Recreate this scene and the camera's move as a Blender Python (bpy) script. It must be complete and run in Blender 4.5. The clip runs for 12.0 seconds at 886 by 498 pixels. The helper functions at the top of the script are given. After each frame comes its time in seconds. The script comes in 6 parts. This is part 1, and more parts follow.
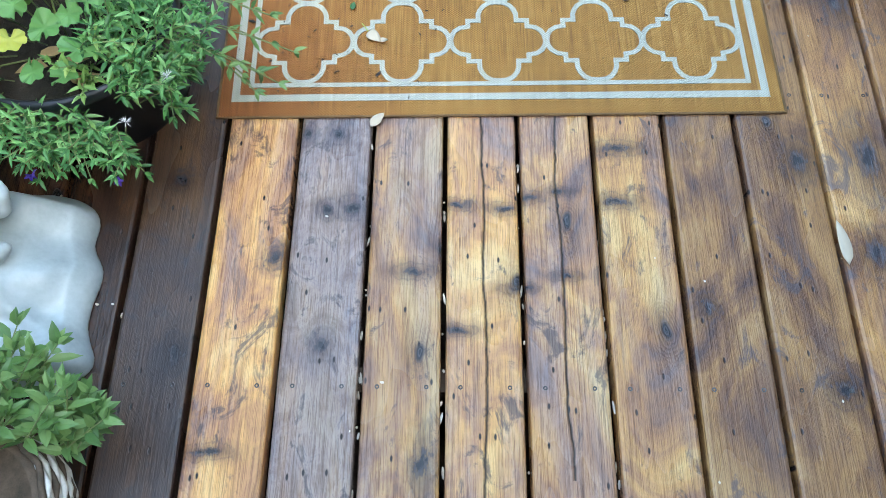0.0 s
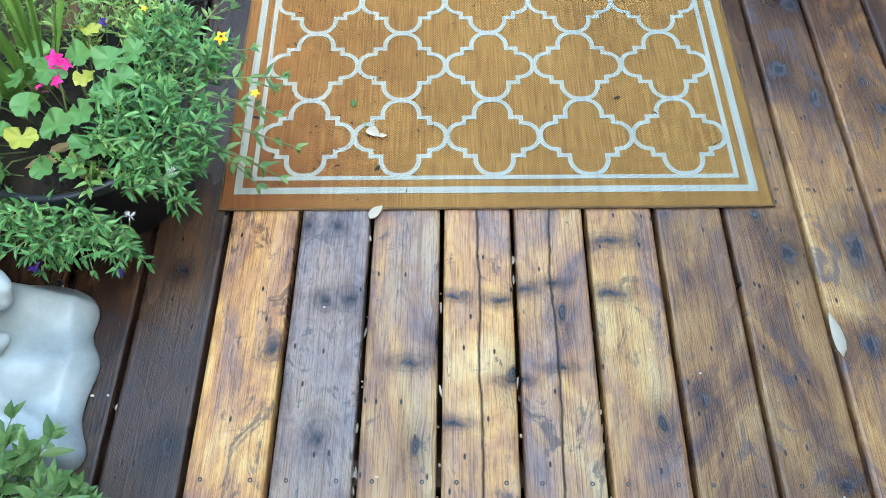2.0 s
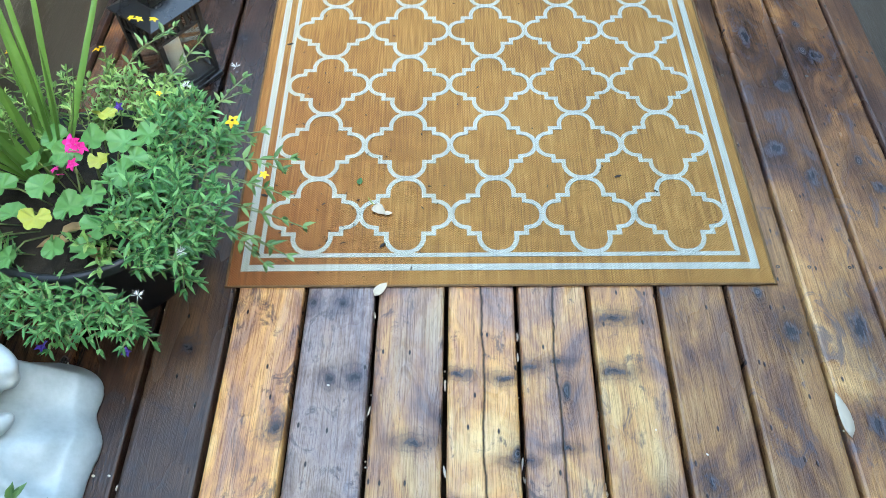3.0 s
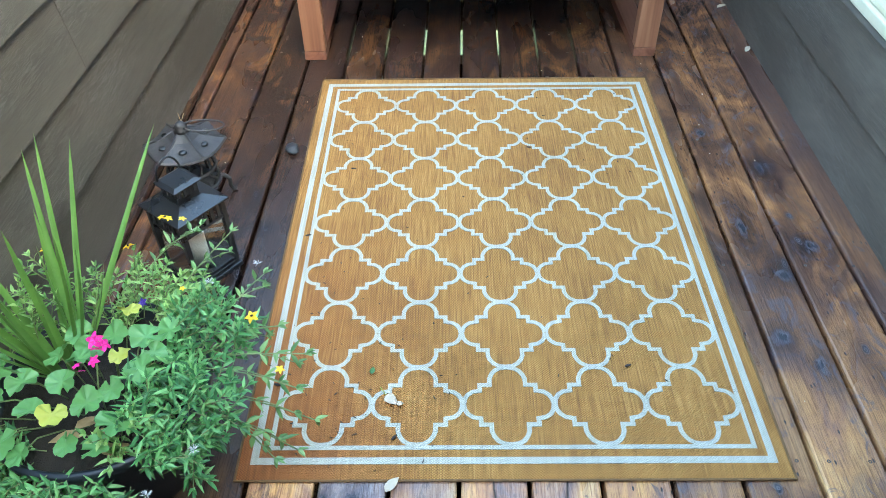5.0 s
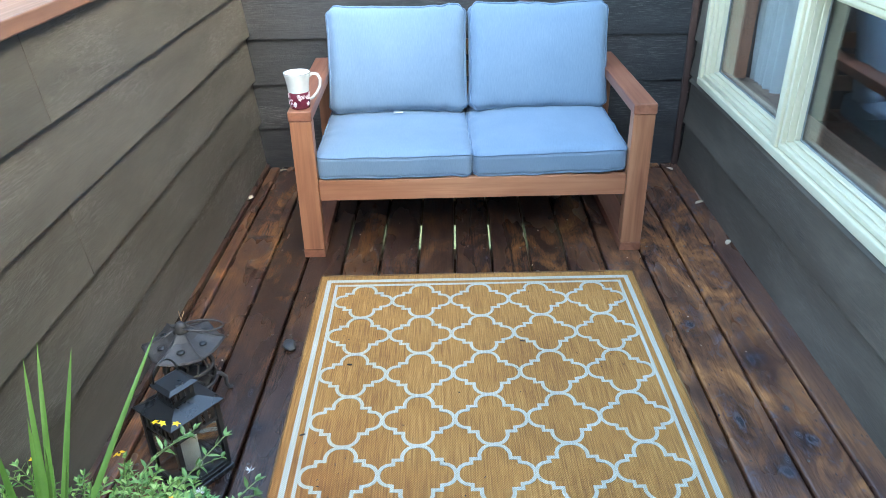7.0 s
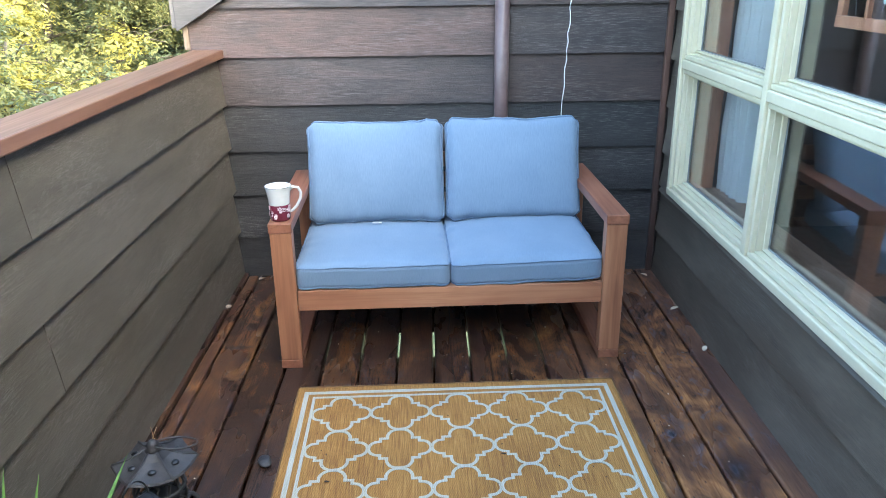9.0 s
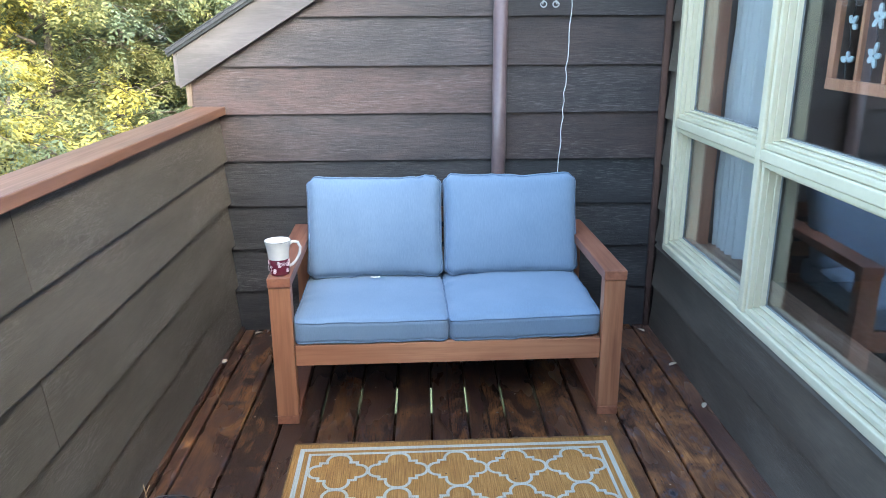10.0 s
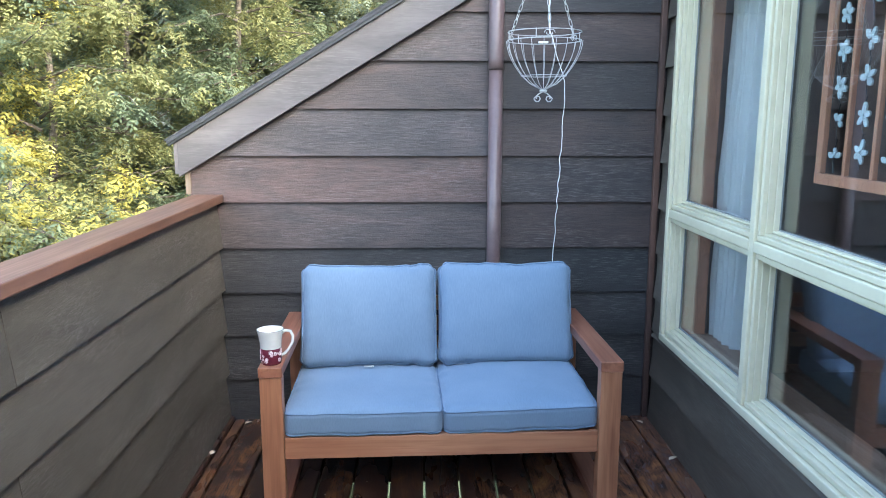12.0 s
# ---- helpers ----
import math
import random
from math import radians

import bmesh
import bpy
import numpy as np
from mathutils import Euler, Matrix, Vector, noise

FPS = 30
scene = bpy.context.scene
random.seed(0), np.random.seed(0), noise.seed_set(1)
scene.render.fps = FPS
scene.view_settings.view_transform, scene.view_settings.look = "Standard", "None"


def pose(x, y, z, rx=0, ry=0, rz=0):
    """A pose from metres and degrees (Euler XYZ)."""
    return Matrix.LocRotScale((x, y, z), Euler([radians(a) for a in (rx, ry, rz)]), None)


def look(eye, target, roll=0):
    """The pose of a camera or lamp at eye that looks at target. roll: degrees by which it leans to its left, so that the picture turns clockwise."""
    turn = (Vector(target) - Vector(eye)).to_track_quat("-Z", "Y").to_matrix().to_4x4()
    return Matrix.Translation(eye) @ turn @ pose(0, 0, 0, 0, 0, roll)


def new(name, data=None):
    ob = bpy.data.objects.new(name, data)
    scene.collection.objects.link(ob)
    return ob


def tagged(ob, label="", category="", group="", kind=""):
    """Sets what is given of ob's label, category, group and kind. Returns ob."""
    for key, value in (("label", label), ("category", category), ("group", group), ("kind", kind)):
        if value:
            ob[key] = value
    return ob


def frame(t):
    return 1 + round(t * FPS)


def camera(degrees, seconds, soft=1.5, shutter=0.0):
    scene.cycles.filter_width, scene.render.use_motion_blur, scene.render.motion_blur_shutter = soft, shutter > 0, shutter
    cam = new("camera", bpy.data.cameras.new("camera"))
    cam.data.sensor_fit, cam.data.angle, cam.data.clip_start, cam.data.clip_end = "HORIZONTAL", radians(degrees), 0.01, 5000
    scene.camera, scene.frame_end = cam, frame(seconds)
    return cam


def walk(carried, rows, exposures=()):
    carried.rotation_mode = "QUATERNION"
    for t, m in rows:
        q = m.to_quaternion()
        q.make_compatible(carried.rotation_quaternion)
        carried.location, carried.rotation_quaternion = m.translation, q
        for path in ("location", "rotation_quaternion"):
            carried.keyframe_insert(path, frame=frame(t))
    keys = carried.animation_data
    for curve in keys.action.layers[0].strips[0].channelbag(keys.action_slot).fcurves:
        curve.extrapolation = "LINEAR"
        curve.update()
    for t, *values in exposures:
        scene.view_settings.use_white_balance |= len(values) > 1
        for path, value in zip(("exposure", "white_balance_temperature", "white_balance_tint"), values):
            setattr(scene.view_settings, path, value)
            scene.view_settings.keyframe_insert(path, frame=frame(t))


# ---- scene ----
cam = camera(61.7, 12.0, soft=0.9)
PATH = [
    (0, (-0.107, -0.863, 1.309), (-0.12, -0.063, -0.523), -0.4),
    (0.5, (-0.106, -0.862, 1.313), (-0.121, -0.03, -0.506), -0.5),
    (1, (-0.104, -0.857, 1.319), (-0.12, 0.014, -0.481), -0.5),
    (1.5, (-0.103, -0.856, 1.326), (-0.117, 0.073, -0.445), -0.3),
    (2, (-0.103, -0.852, 1.335), (-0.114, 0.142, -0.401), -0.0),
    (2.5, (-0.1, -0.846, 1.346), (-0.119, 0.218, -0.347), -0.3),
    (4.5, (-0.116, -0.815, 1.41), (-0.151, 0.576, -0.026), -0.5),
    (5, (-0.116, -0.815, 1.421), (-0.161, 0.66, 0.071), -0.8),
    (5.5, (-0.115, -0.817, 1.435), (-0.165, 0.739, 0.18), -1.0),
    (6, (-0.114, -0.813, 1.449), (-0.168, 0.818, 0.293), -1.2),
    (6.5, (-0.114, -0.811, 1.47), (-0.16, 0.894, 0.425), -1.2),
    (7, (-0.113, -0.814, 1.476), (-0.146, 0.942, 0.52), -1.1),
    (9, (-0.116, -0.816, 1.513), (-0.085, 1.054, 0.802), -0.7),
    (9.5, (-0.121, -0.818, 1.517), (-0.08, 1.075, 0.874), -0.5),
    (10, (-0.132, -0.823, 1.523), (-0.084, 1.092, 0.948), -0.3),
    (10.5, (-0.137, -0.827, 1.533), (-0.086, 1.106, 1.021), -0.2),
    (11, (-0.137, -0.825, 1.531), (-0.083, 1.124, 1.083), -0.0),
    (11.5, (-0.133, -0.817, 1.533), (-0.078, 1.143, 1.14), 0.0),
    (12, (-0.124, -0.808, 1.542), (-0.065, 1.159, 1.186), 0.1),
]
walk(cam, [(t, look(eye, target, roll)) for t, eye, target, roll in PATH],
     exposures=((0.0, 4.30, 7000, -2), (2.5, 4.33, 6800, -4), (4.5, 4.42, 6300, -6), (6.5, 4.2, 6150, -4), (9.5, 3.78, 6100, 2), (12.0, 3.5, 5900, 4)))

# ---- sky, sun ----
SUN_DIR = Vector((-0.62, 0.62, -0.48)).normalized()  # the way the sunlight travels
world = bpy.data.worlds.new("world")
scene.world = world
world.use_nodes = True
wn, wl = world.node_tree.nodes, world.node_tree.links
sky = wn.new("ShaderNodeTexSky")
sky.sky_type = 'NISHITA'
sky.sun_disc = False
sky.sun_elevation = math.asin(-SUN_DIR.z)
sky.sun_rotation = math.atan2(-SUN_DIR.x, -SUN_DIR.y)
sky.air_density, sky.dust_density = 1.0, 4.0
wl.new(sky.outputs[0], wn["Background"].inputs[0])
wn["Background"].inputs[1].default_value = 0.15
lamp = bpy.data.lights.new("sun", 'SUN')
lamp.energy, lamp.angle, lamp.color = 0.5, radians(0.6), (1.0, 0.9, 0.74)
sun = new("sun", lamp)
sun.matrix_world = look((12, -12, 10), Vector((12, -12, 10)) + SUN_DIR)

# ---- materials ----
class Mat:
    """A node material with a Principled shader."""
    def __init__(self, name, color=(0.5, 0.5, 0.5), rough=0.6, metal=0.0):
        self.m = bpy.data.materials.new(name)
        self.m.use_nodes = True
        self.t = self.m.node_tree
        self.b = self.t.nodes["Principled BSDF"]
        self.b.inputs["Base Color"].default_value = (*color, 1)
        self.b.inputs["Roughness"].default_value = rough
        self.b.inputs["Metallic"].default_value = metal

    def n(self, kind, props=None, **ins):
        node = self.t.nodes.new("ShaderNode" + kind)
        props = props or {}
        if "operation" in props:
            node.operation = props["operation"]
        if "use_clamp" in props:
            node.use_clamp = props["use_clamp"]
        if "data_type" in props:
            node.data_type, node.blend_type = props["data_type"], props["blend_type"]
        if "voronoi_dimensions" in props:
            node.voronoi_dimensions = props["voronoi_dimensions"]
        for key, value in ins.items():
            self.put(node.inputs[key.replace("_", " ")], value)
        return node

    def put(self, socket, value):
        if isinstance(value, bpy.types.NodeSocket):
            self.t.links.new(value, socket)
        elif isinstance(value, tuple) and len(value) == 3 and socket.type == 'RGBA':
            socket.default_value = (*value, 1)
        else:
            socket.default_value = value

    def coords(self, scale=(1, 1, 1), spread=True):
        """Object coordinates, shifted for every object by its random number."""
        tc = self.n("TexCoord").outputs["Object"]
        if spread:
            info = self.n("ObjectInfo").outputs["Random"]
            sh = self.n("CombineXYZ", X=self.math('MULTIPLY', info, 5.3), Y=self.math('MULTIPLY', info, 41.0), Z=self.math('MULTIPLY', info, 17.0))
            tc = self.vec('ADD', tc, sh.outputs[0])
        return self.scaled(tc, scale)

    def scaled(self, v, scale):
        return self.vec('MULTIPLY', v, scale)

    def vec(self, op, a, b):
        node = self.n("VectorMath", {"operation": op})
        self.put(node.inputs[0], a)
        self.put(node.inputs[1], b)
        return node.outputs[0]

    def math(self, op, a, b=0.0, clamp=False):
        node = self.n("Math", {"operation": op, "use_clamp": clamp})
        if op == 'COMPARE':
            node.inputs[2].default_value = 0.03
        self.put(node.inputs[0], a)
        self.put(node.inputs[1], b)
        return node.outputs[0]

    def noise(self, v, scale=1.0, detail=4.0, rough=0.55, distort=0.0):
        return self.n("TexNoise", Vector=v, Scale=scale, Detail=detail, Roughness=rough, Distortion=distort).outputs["Fac"]

    def ramp(self, fac, *stops):
        node = self.n("ValToRGB", Fac=fac)
        els = node.color_ramp.elements
        while len(els) < len(stops):
            els.new(0.5)
        for e, (p, c) in zip(els, stops):
            e.position = p
            e.color = (*c, 1) if isinstance(c, tuple) else (c, c, c, 1)
        return node.outputs[0]

    def mix(self, fac, a, b, blend='MIX'):
        node = self.n("Mix", {"data_type": 'RGBA', "blend_type": blend})
        self.put(node.inputs[0], fac)
        self.put(node.inputs[6], a)
        self.put(node.inputs[7], b)
        return node.outputs[2]

    def bump(self, height, strength=0.3, dist=0.002):
        node = self.n("Bump", Height=height, Strength=strength, Distance=dist)
        self.put(self.b.inputs["Normal"], node.outputs[0])
        return self

    def out(self, **ins):
        for key, value in ins.items():
            self.put(self.b.inputs[key.replace("_", " ")], value)
        return self


# knots in the planks: place, half width across, half length along
KNOTS = ((-0.332, -0.032, 0.022, 0.026), (-0.400, -0.036, 0.022, 0.024), (0.380, -0.406, 0.020, 0.030), (-0.335, -0.483, 0.022, 0.030), (-0.520, -0.676, 0.044, 0.013),
         (-0.436, -0.312, 0.022, 0.024), (-0.168, -0.338, 0.040, 0.015), (-0.600, -0.502, 0.026, 0.036), (-0.647, -0.146, 0.020, 0.022), (-0.090, -0.196, 0.034, 0.014),
         (0.006, -0.204, 0.040, 0.013), (0.052, -0.178, 0.030, 0.016), (0.112, -0.164, 0.028, 0.012), (0.226, -0.186, 0.050, 0.016), (0.236, -0.064, 0.056, 0.018),
         (-0.346, -0.210, 0.020, 0.022), (-0.296, -0.206, 0.026, 0.026), (-0.146, -0.690, 0.018, 0.060), (0.030, -0.370, 0.036, 0.010), (-0.090, -0.455, 0.036, 0.012),
         (0.120, -0.345, 0.030, 0.010), (0.600, -0.090, 0.034, 0.050), (0.745, -0.080, 0.046, 0.100), (0.720, -0.290, 0.040, 0.050), (0.600, -0.560, 0.030, 0.030),
         (0.705, 0.840, 0.036, 0.085), (0.765, 0.640, 0.042, 0.055), (0.690, 0.420, 0.048, 0.055), (0.760, 0.330, 0.034, 0.070), (0.880, 0.760, 0.044, 0.050),
         (0.700, 1.330, 0.036, 0.060), (0.840, 1.130, 0.030, 0.070), (0.905, 0.300, 0.026, 0.040), (-0.770, 1.560, 0.036, 0.016), (-0.955, 2.020, 0.040, 0.016), (-0.690, 0.820, 0.026, 0.020))


def deck_material(knots=((9.0, 9.0, 0.02, 0.02),)):
    m = Mat("deck_wood")
    p = m.coords()
    raw = m.n("TexCoord").outputs["Object"]
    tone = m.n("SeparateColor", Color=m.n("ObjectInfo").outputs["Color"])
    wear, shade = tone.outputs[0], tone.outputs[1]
    patch = m.noise(m.scaled(p, (11, 2.2, 5)), detail=4, rough=0.6, distort=0.7)
    warm = m.math('ADD', tone.outputs[2], m.math('MULTIPLY', m.math('SUBTRACT', patch, 0.5), 2.4), True)
    # grain flows round the knots
    kp = m.vec('ADD', m.scaled(p, (7.0, 3.6, 0)), m.scaled(m.n("TexNoise", Vector=p, Scale=14.0, Detail=2.0).outputs["Color"], (0.16, 0.16, 0)))
    vor = m.n("TexVoronoi", {"voronoi_dimensions": '2D'}, Vector=kp, Scale=1.0, Randomness=1.0)
    keep = m.math('GREATER_THAN', m.n("SeparateColor", Color=vor.outputs["Color"]).outputs[0], 0.68)
    dist = vor.outputs["Distance"]
    halo = m.math('MULTIPLY', m.ramp(dist, (0.04, 1.0), (0.30, 0.0)), keep)
    core = m.math('MULTIPLY', m.ramp(dist, (0.035, 1.0), (0.085, 0.0)), keep)
    bend = m.math('MULTIPLY', halo, 0.009)
    gp = m.vec('ADD', p, m.n("CombineXYZ", X=bend, Y=0.0, Z=0.0).outputs[0])
    grain = m.noise(m.scaled(gp, (210, 4.5, 60)), detail=8, rough=0.68, distort=0.10)
    fine = m.noise(m.scaled(gp, (760, 15.0, 60)), detail=4, rough=0.65)
    broad = m.noise(m.scaled(p, (8, 3.6, 4)), detail=5, rough=0.62, distort=1.0)
    spots = m.noise(m.scaled(p, (17, 9.0, 8)), detail=6, rough=0.72, distort=1.2)
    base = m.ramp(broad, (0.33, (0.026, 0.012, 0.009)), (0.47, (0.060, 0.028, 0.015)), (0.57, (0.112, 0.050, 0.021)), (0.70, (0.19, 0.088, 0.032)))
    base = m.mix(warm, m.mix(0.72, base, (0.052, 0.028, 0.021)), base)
    # bleached, foot-worn stretch in the open part; the darker far planks also paint shade
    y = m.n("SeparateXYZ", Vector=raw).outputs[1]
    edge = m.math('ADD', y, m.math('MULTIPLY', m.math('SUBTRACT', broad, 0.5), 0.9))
    worn_unshaded = m.n("MapRange", Value=edge, From_Min=0.55, From_Max=0.05, To_Min=0.0, To_Max=1.0).outputs[0]
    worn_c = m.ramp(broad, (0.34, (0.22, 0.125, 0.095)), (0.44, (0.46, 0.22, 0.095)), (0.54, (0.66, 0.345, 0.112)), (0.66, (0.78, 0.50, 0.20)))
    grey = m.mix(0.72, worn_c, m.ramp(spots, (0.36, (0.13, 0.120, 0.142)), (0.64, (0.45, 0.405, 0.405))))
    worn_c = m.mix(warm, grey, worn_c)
    col = m.mix(m.math('MULTIPLY', worn_unshaded, wear), base, worn_c)
    # grain lines, broad and fine
    col = m.mix(m.ramp(grain, (0.50, 0.0), (0.61, 0.50)), col, m.mix(1.0, col, (0.36, 0.27, 0.25), 'MULTIPLY'))
    col = m.mix(m.ramp(fine, (0.54, 0.0), (0.59, 0.62)), col, m.mix(1.0, col, (0.34, 0.26, 0.25), 'MULTIPLY'))
    # knots, each with a blue-black bruise drawn out across the plank
    place = m.vec('ADD', m.n("NewGeometry").outputs["Position"], m.scaled(m.vec('SUBTRACT', m.n("TexNoise", Vector=m.scaled(p, (1, 0.5, 1)), Scale=34.0, Detail=4.0, Roughness=0.7).outputs["Color"], (0.5, 0.5, 0.5)), (0.060, 0.030, 0.0)))
    near = None
    for kx, ky, rx, ry in knots:
        away = m.n("VectorMath", {"operation": 'LENGTH'})
        m.put(away.inputs[0], m.vec('MULTIPLY', m.vec('SUBTRACT', place, (kx, ky, 0.0)), (0.78 / rx, 0.78 / ry, 0.0)))
        near = away.outputs["Value"] if near is None else m.math('MINIMUM', near, away.outputs["Value"])
    bruise = m.ramp(m.math('MULTIPLY', near, 0.25), (0.12, 1.0), (0.22, 0.50), (0.40, 0.0))
    eye = m.ramp(m.math('MULTIPLY', near, 0.25), (0.04, 0.95), (0.09, 0.0))
    whorl = m.math('SINE', m.math('MULTIPLY', m.math('ADD', near, m.math('MULTIPLY', grain, 0.8)), 11.0))
    col = m.mix(m.math('MULTIPLY', bruise, 0.75), col, m.mix(1.0, col, (0.24, 0.23, 0.31), 'MULTIPLY'))
    col = m.mix(m.math('MULTIPLY', bruise, m.ramp(whorl, (0.35, 0.0), (0.9, 0.55))), col, (0.020, 0.019, 0.028))
    col = m.mix(eye, col, m.ramp(whorl, (0.2, (0.010, 0.011, 0.016)), (0.9, (0.050, 0.050, 0.058))))
    # blue-black water stains
    stain = m.ramp(spots, (0.56, 0.0), (0.64, 0.72))
    col = m.mix(stain, col, (0.045, 0.036, 0.040))
    # knots with dark rings
    rings = m.math('SINE', m.math('MULTIPLY', m.math('ADD', dist, m.math('MULTIPLY', grain, 0.05)), 170.0))
    col = m.mix(m.math('MULTIPLY', halo, 0.70), col, m.mix(1.0, col, (0.30, 0.27, 0.34), 'MULTIPLY'))
    col = m.mix(m.math('MULTIPLY', m.math('MULTIPLY', halo, halo), m.ramp(rings, (0.4, 0.0), (0.9, 0.35))), col, (0.030, 0.024, 0.030))
    col = m.mix(core, col, m.ramp(rings, (0.2, (0.012, 0.012, 0.016)), (0.9, (0.060, 0.050, 0.052))))
    # small dark pits
    pits = m.n("TexVoronoi", {"voronoi_dimensions": '2D'}, Vector=m.scaled(p, (38, 15, 0)), Scale=1.0)
    pk = m.math('GREATER_THAN', m.n("SeparateColor", Color=pits.outputs["Color"]).outputs[1], 0.83)
    pit = m.math('MULTIPLY', m.ramp(pits.outputs["Distance"], (0.06, 1.0), (0.11, 0.0)), pk)
    col = m.mix(pit, col, (0.02, 0.013, 0.012))
    # long drying cracks, on some planks
    sep = m.n("SeparateXYZ", Vector=p)
    line = m.noise(m.n("CombineXYZ", X=0.0, Y=m.math('MULTIPLY', sep.outputs[1], 2.2), Z=sep.outputs[2]).outputs[0], 1.0, 6, 0.6)
    off = m.math('ADD', m.n("SeparateXYZ", Vector=raw).outputs[0], m.math('MULTIPLY', m.math('SUBTRACT', line, 0.5), 0.055))
    gate = m.math('GREATER_THAN', m.noise(m.n("CombineXYZ", X=3.0, Y=m.math('MULTIPLY', sep.outputs[1], 0.9), Z=1.0).outputs[0], 1.0, 1), 0.44)
    crack = m.math('MULTIPLY', m.ramp(m.math('ABSOLUTE', off), (0.0009, 1.0), (0.0022, 0.0)), m.math('MULTIPLY', gate, m.math('COMPARE', wear, 0.91)))
    col = m.mix(crack, col, (0.010, 0.007, 0.006))
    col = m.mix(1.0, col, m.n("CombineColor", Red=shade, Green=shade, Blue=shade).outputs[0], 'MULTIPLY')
    wet = m.ramp(m.noise(m.scaled(p, (5, 1.6, 3)), detail=3), (0.35, 0.17), (0.7, 0.40))
    m.out(Base_Color=col, Roughness=wet, Specular_IOR_Level=0.5)
    h = m.math('ADD', m.math('MULTIPLY', grain, 0.7), m.math('MULTIPLY', fine, 0.35))
    h = m.math('SUBTRACT', h, m.math('MULTIPLY', m.math('ADD', pit, core), 0.4))
    h = m.math('SUBTRACT', h, crack)
    h = m.math('ADD', h, m.math('MULTIPLY', m.math('MULTIPLY', rings, halo), 0.10))
    h = m.math('SUBTRACT', h, m.math('MULTIPLY', eye, 0.5))
    m.bump(h, 0.9, 0.0020)
    return m.m


def siding_material(name, axis, dark, mid, light, rough, strength, flaking=0.0, streak=1.0):
    """Rough-sawn stained boards; the grain runs along axis 0 (x) or 1 (y); each board's object colour tints it."""
    m = Mat(name)
    p = m.coords()
    def along(a, b):
        return (a, b, b) if axis == 0 else (b, a, b)
    wave = m.scaled(m.vec('SUBTRACT', m.n("TexNoise", Vector=m.scaled(p, along(2.0, 7.0)), Scale=1.0, Detail=2.0).outputs["Color"], (0.5, 0.5, 0.5)), (0.03, 0.03, 0.03))
    gp = m.vec('ADD', p, wave)
    grain = m.noise(m.scaled(gp, along(7.0, 105)), detail=8, rough=0.68)
    thin = m.noise(m.scaled(gp, along(17, 380)), detail=5, rough=0.62)
    broad = m.noise(m.scaled(p, along(1.7, 7)), detail=5, rough=0.62, distort=0.6)
    saw = m.noise(m.scaled(p, along(60, 240)), detail=3, rough=0.6)
    info = m.n("ObjectInfo")
    fac = m.math('ADD', m.math('MULTIPLY', broad, 0.8), m.math('MULTIPLY', info.outputs["Random"], 0.2))
    col = m.ramp(fac, (0.36, dark), (0.50, mid), (0.64, light))
    col = m.mix(1.0, col, info.outputs["Color"], 'MULTIPLY')
    col = m.mix(m.ramp(grain, (0.40, 0.50 * streak), (0.56, 0.0)), col, m.mix(1.0, col, (0.45, 0.42, 0.42), 'MULTIPLY'))
    col = m.mix(m.ramp(thin, (0.38, 0.55 * streak), (0.48, 0.0)), col, m.mix(1.0, col, (0.42, 0.40, 0.40), 'MULTIPLY'))
    kp = m.vec('ADD', m.scaled(p, along(2.0, 4.5)), m.scaled(m.n("TexNoise", Vector=p, Scale=9.0).outputs["Color"], (0.15, 0.15, 0.15)))
    vor = m.n("TexVoronoi", Vector=kp, Scale=1.0)
    keep = m.math('GREATER_THAN', m.n("SeparateColor", Color=vor.outputs["Color"]).outputs[0], 0.6)
    knot = m.math('MULTIPLY', m.ramp(vor.outputs["Distance"], (0.03, 1.0), (0.12, 0.0)), keep)
    col = m.mix(m.math('MULTIPLY', knot, 0.8), col, (0.018, 0.014, 0.012))
    # stain worn off the raised fibres, in drifts
    drift = m.ramp(m.noise(m.scaled(p, along(1.3, 4.0)), detail=4, rough=0.65), (0.46, 0.0), (0.62, 1.0))
    chips = m.math('MULTIPLY', m.ramp(thin, (0.54, 0.0), (0.62, 0.75)), drift)
    col = m.mix(m.math('MULTIPLY', chips, 0.6), col, m.mix(0.55, col, (0.26, 0.24, 0.23)))
    # crazed, lifting stain film
    cell = m.noise(m.scaled(gp, along(26, 95)), detail=4, rough=0.7, distort=0.8)
    lift = m.math('MULTIPLY', m.ramp(cell, (0.50, 0.0), (0.57, 1.0)), m.math('MULTIPLY', drift, flaking))
    r = m.math('ADD', m.math('MULTIPLY', grain, 0.30), rough - 0.15)
    r = m.math('SUBTRACT', r, m.math('MULTIPLY', lift, 0.12))
    m.out(Base_Color=col, Roughness=r)
    h = m.math('ADD', m.math('MULTIPLY', grain, 0.6), m.math('ADD', m.math('MULTIPLY', thin, 0.35), m.math('MULTIPLY', saw, 0.12)))
    h = m.math('SUBTRACT', h, m.math('MULTIPLY', knot, 0.5))
    h = m.math('ADD', h, m.math('MULTIPLY', lift, 0.55))
    m.bump(h, strength, 0.004)
    return m.m


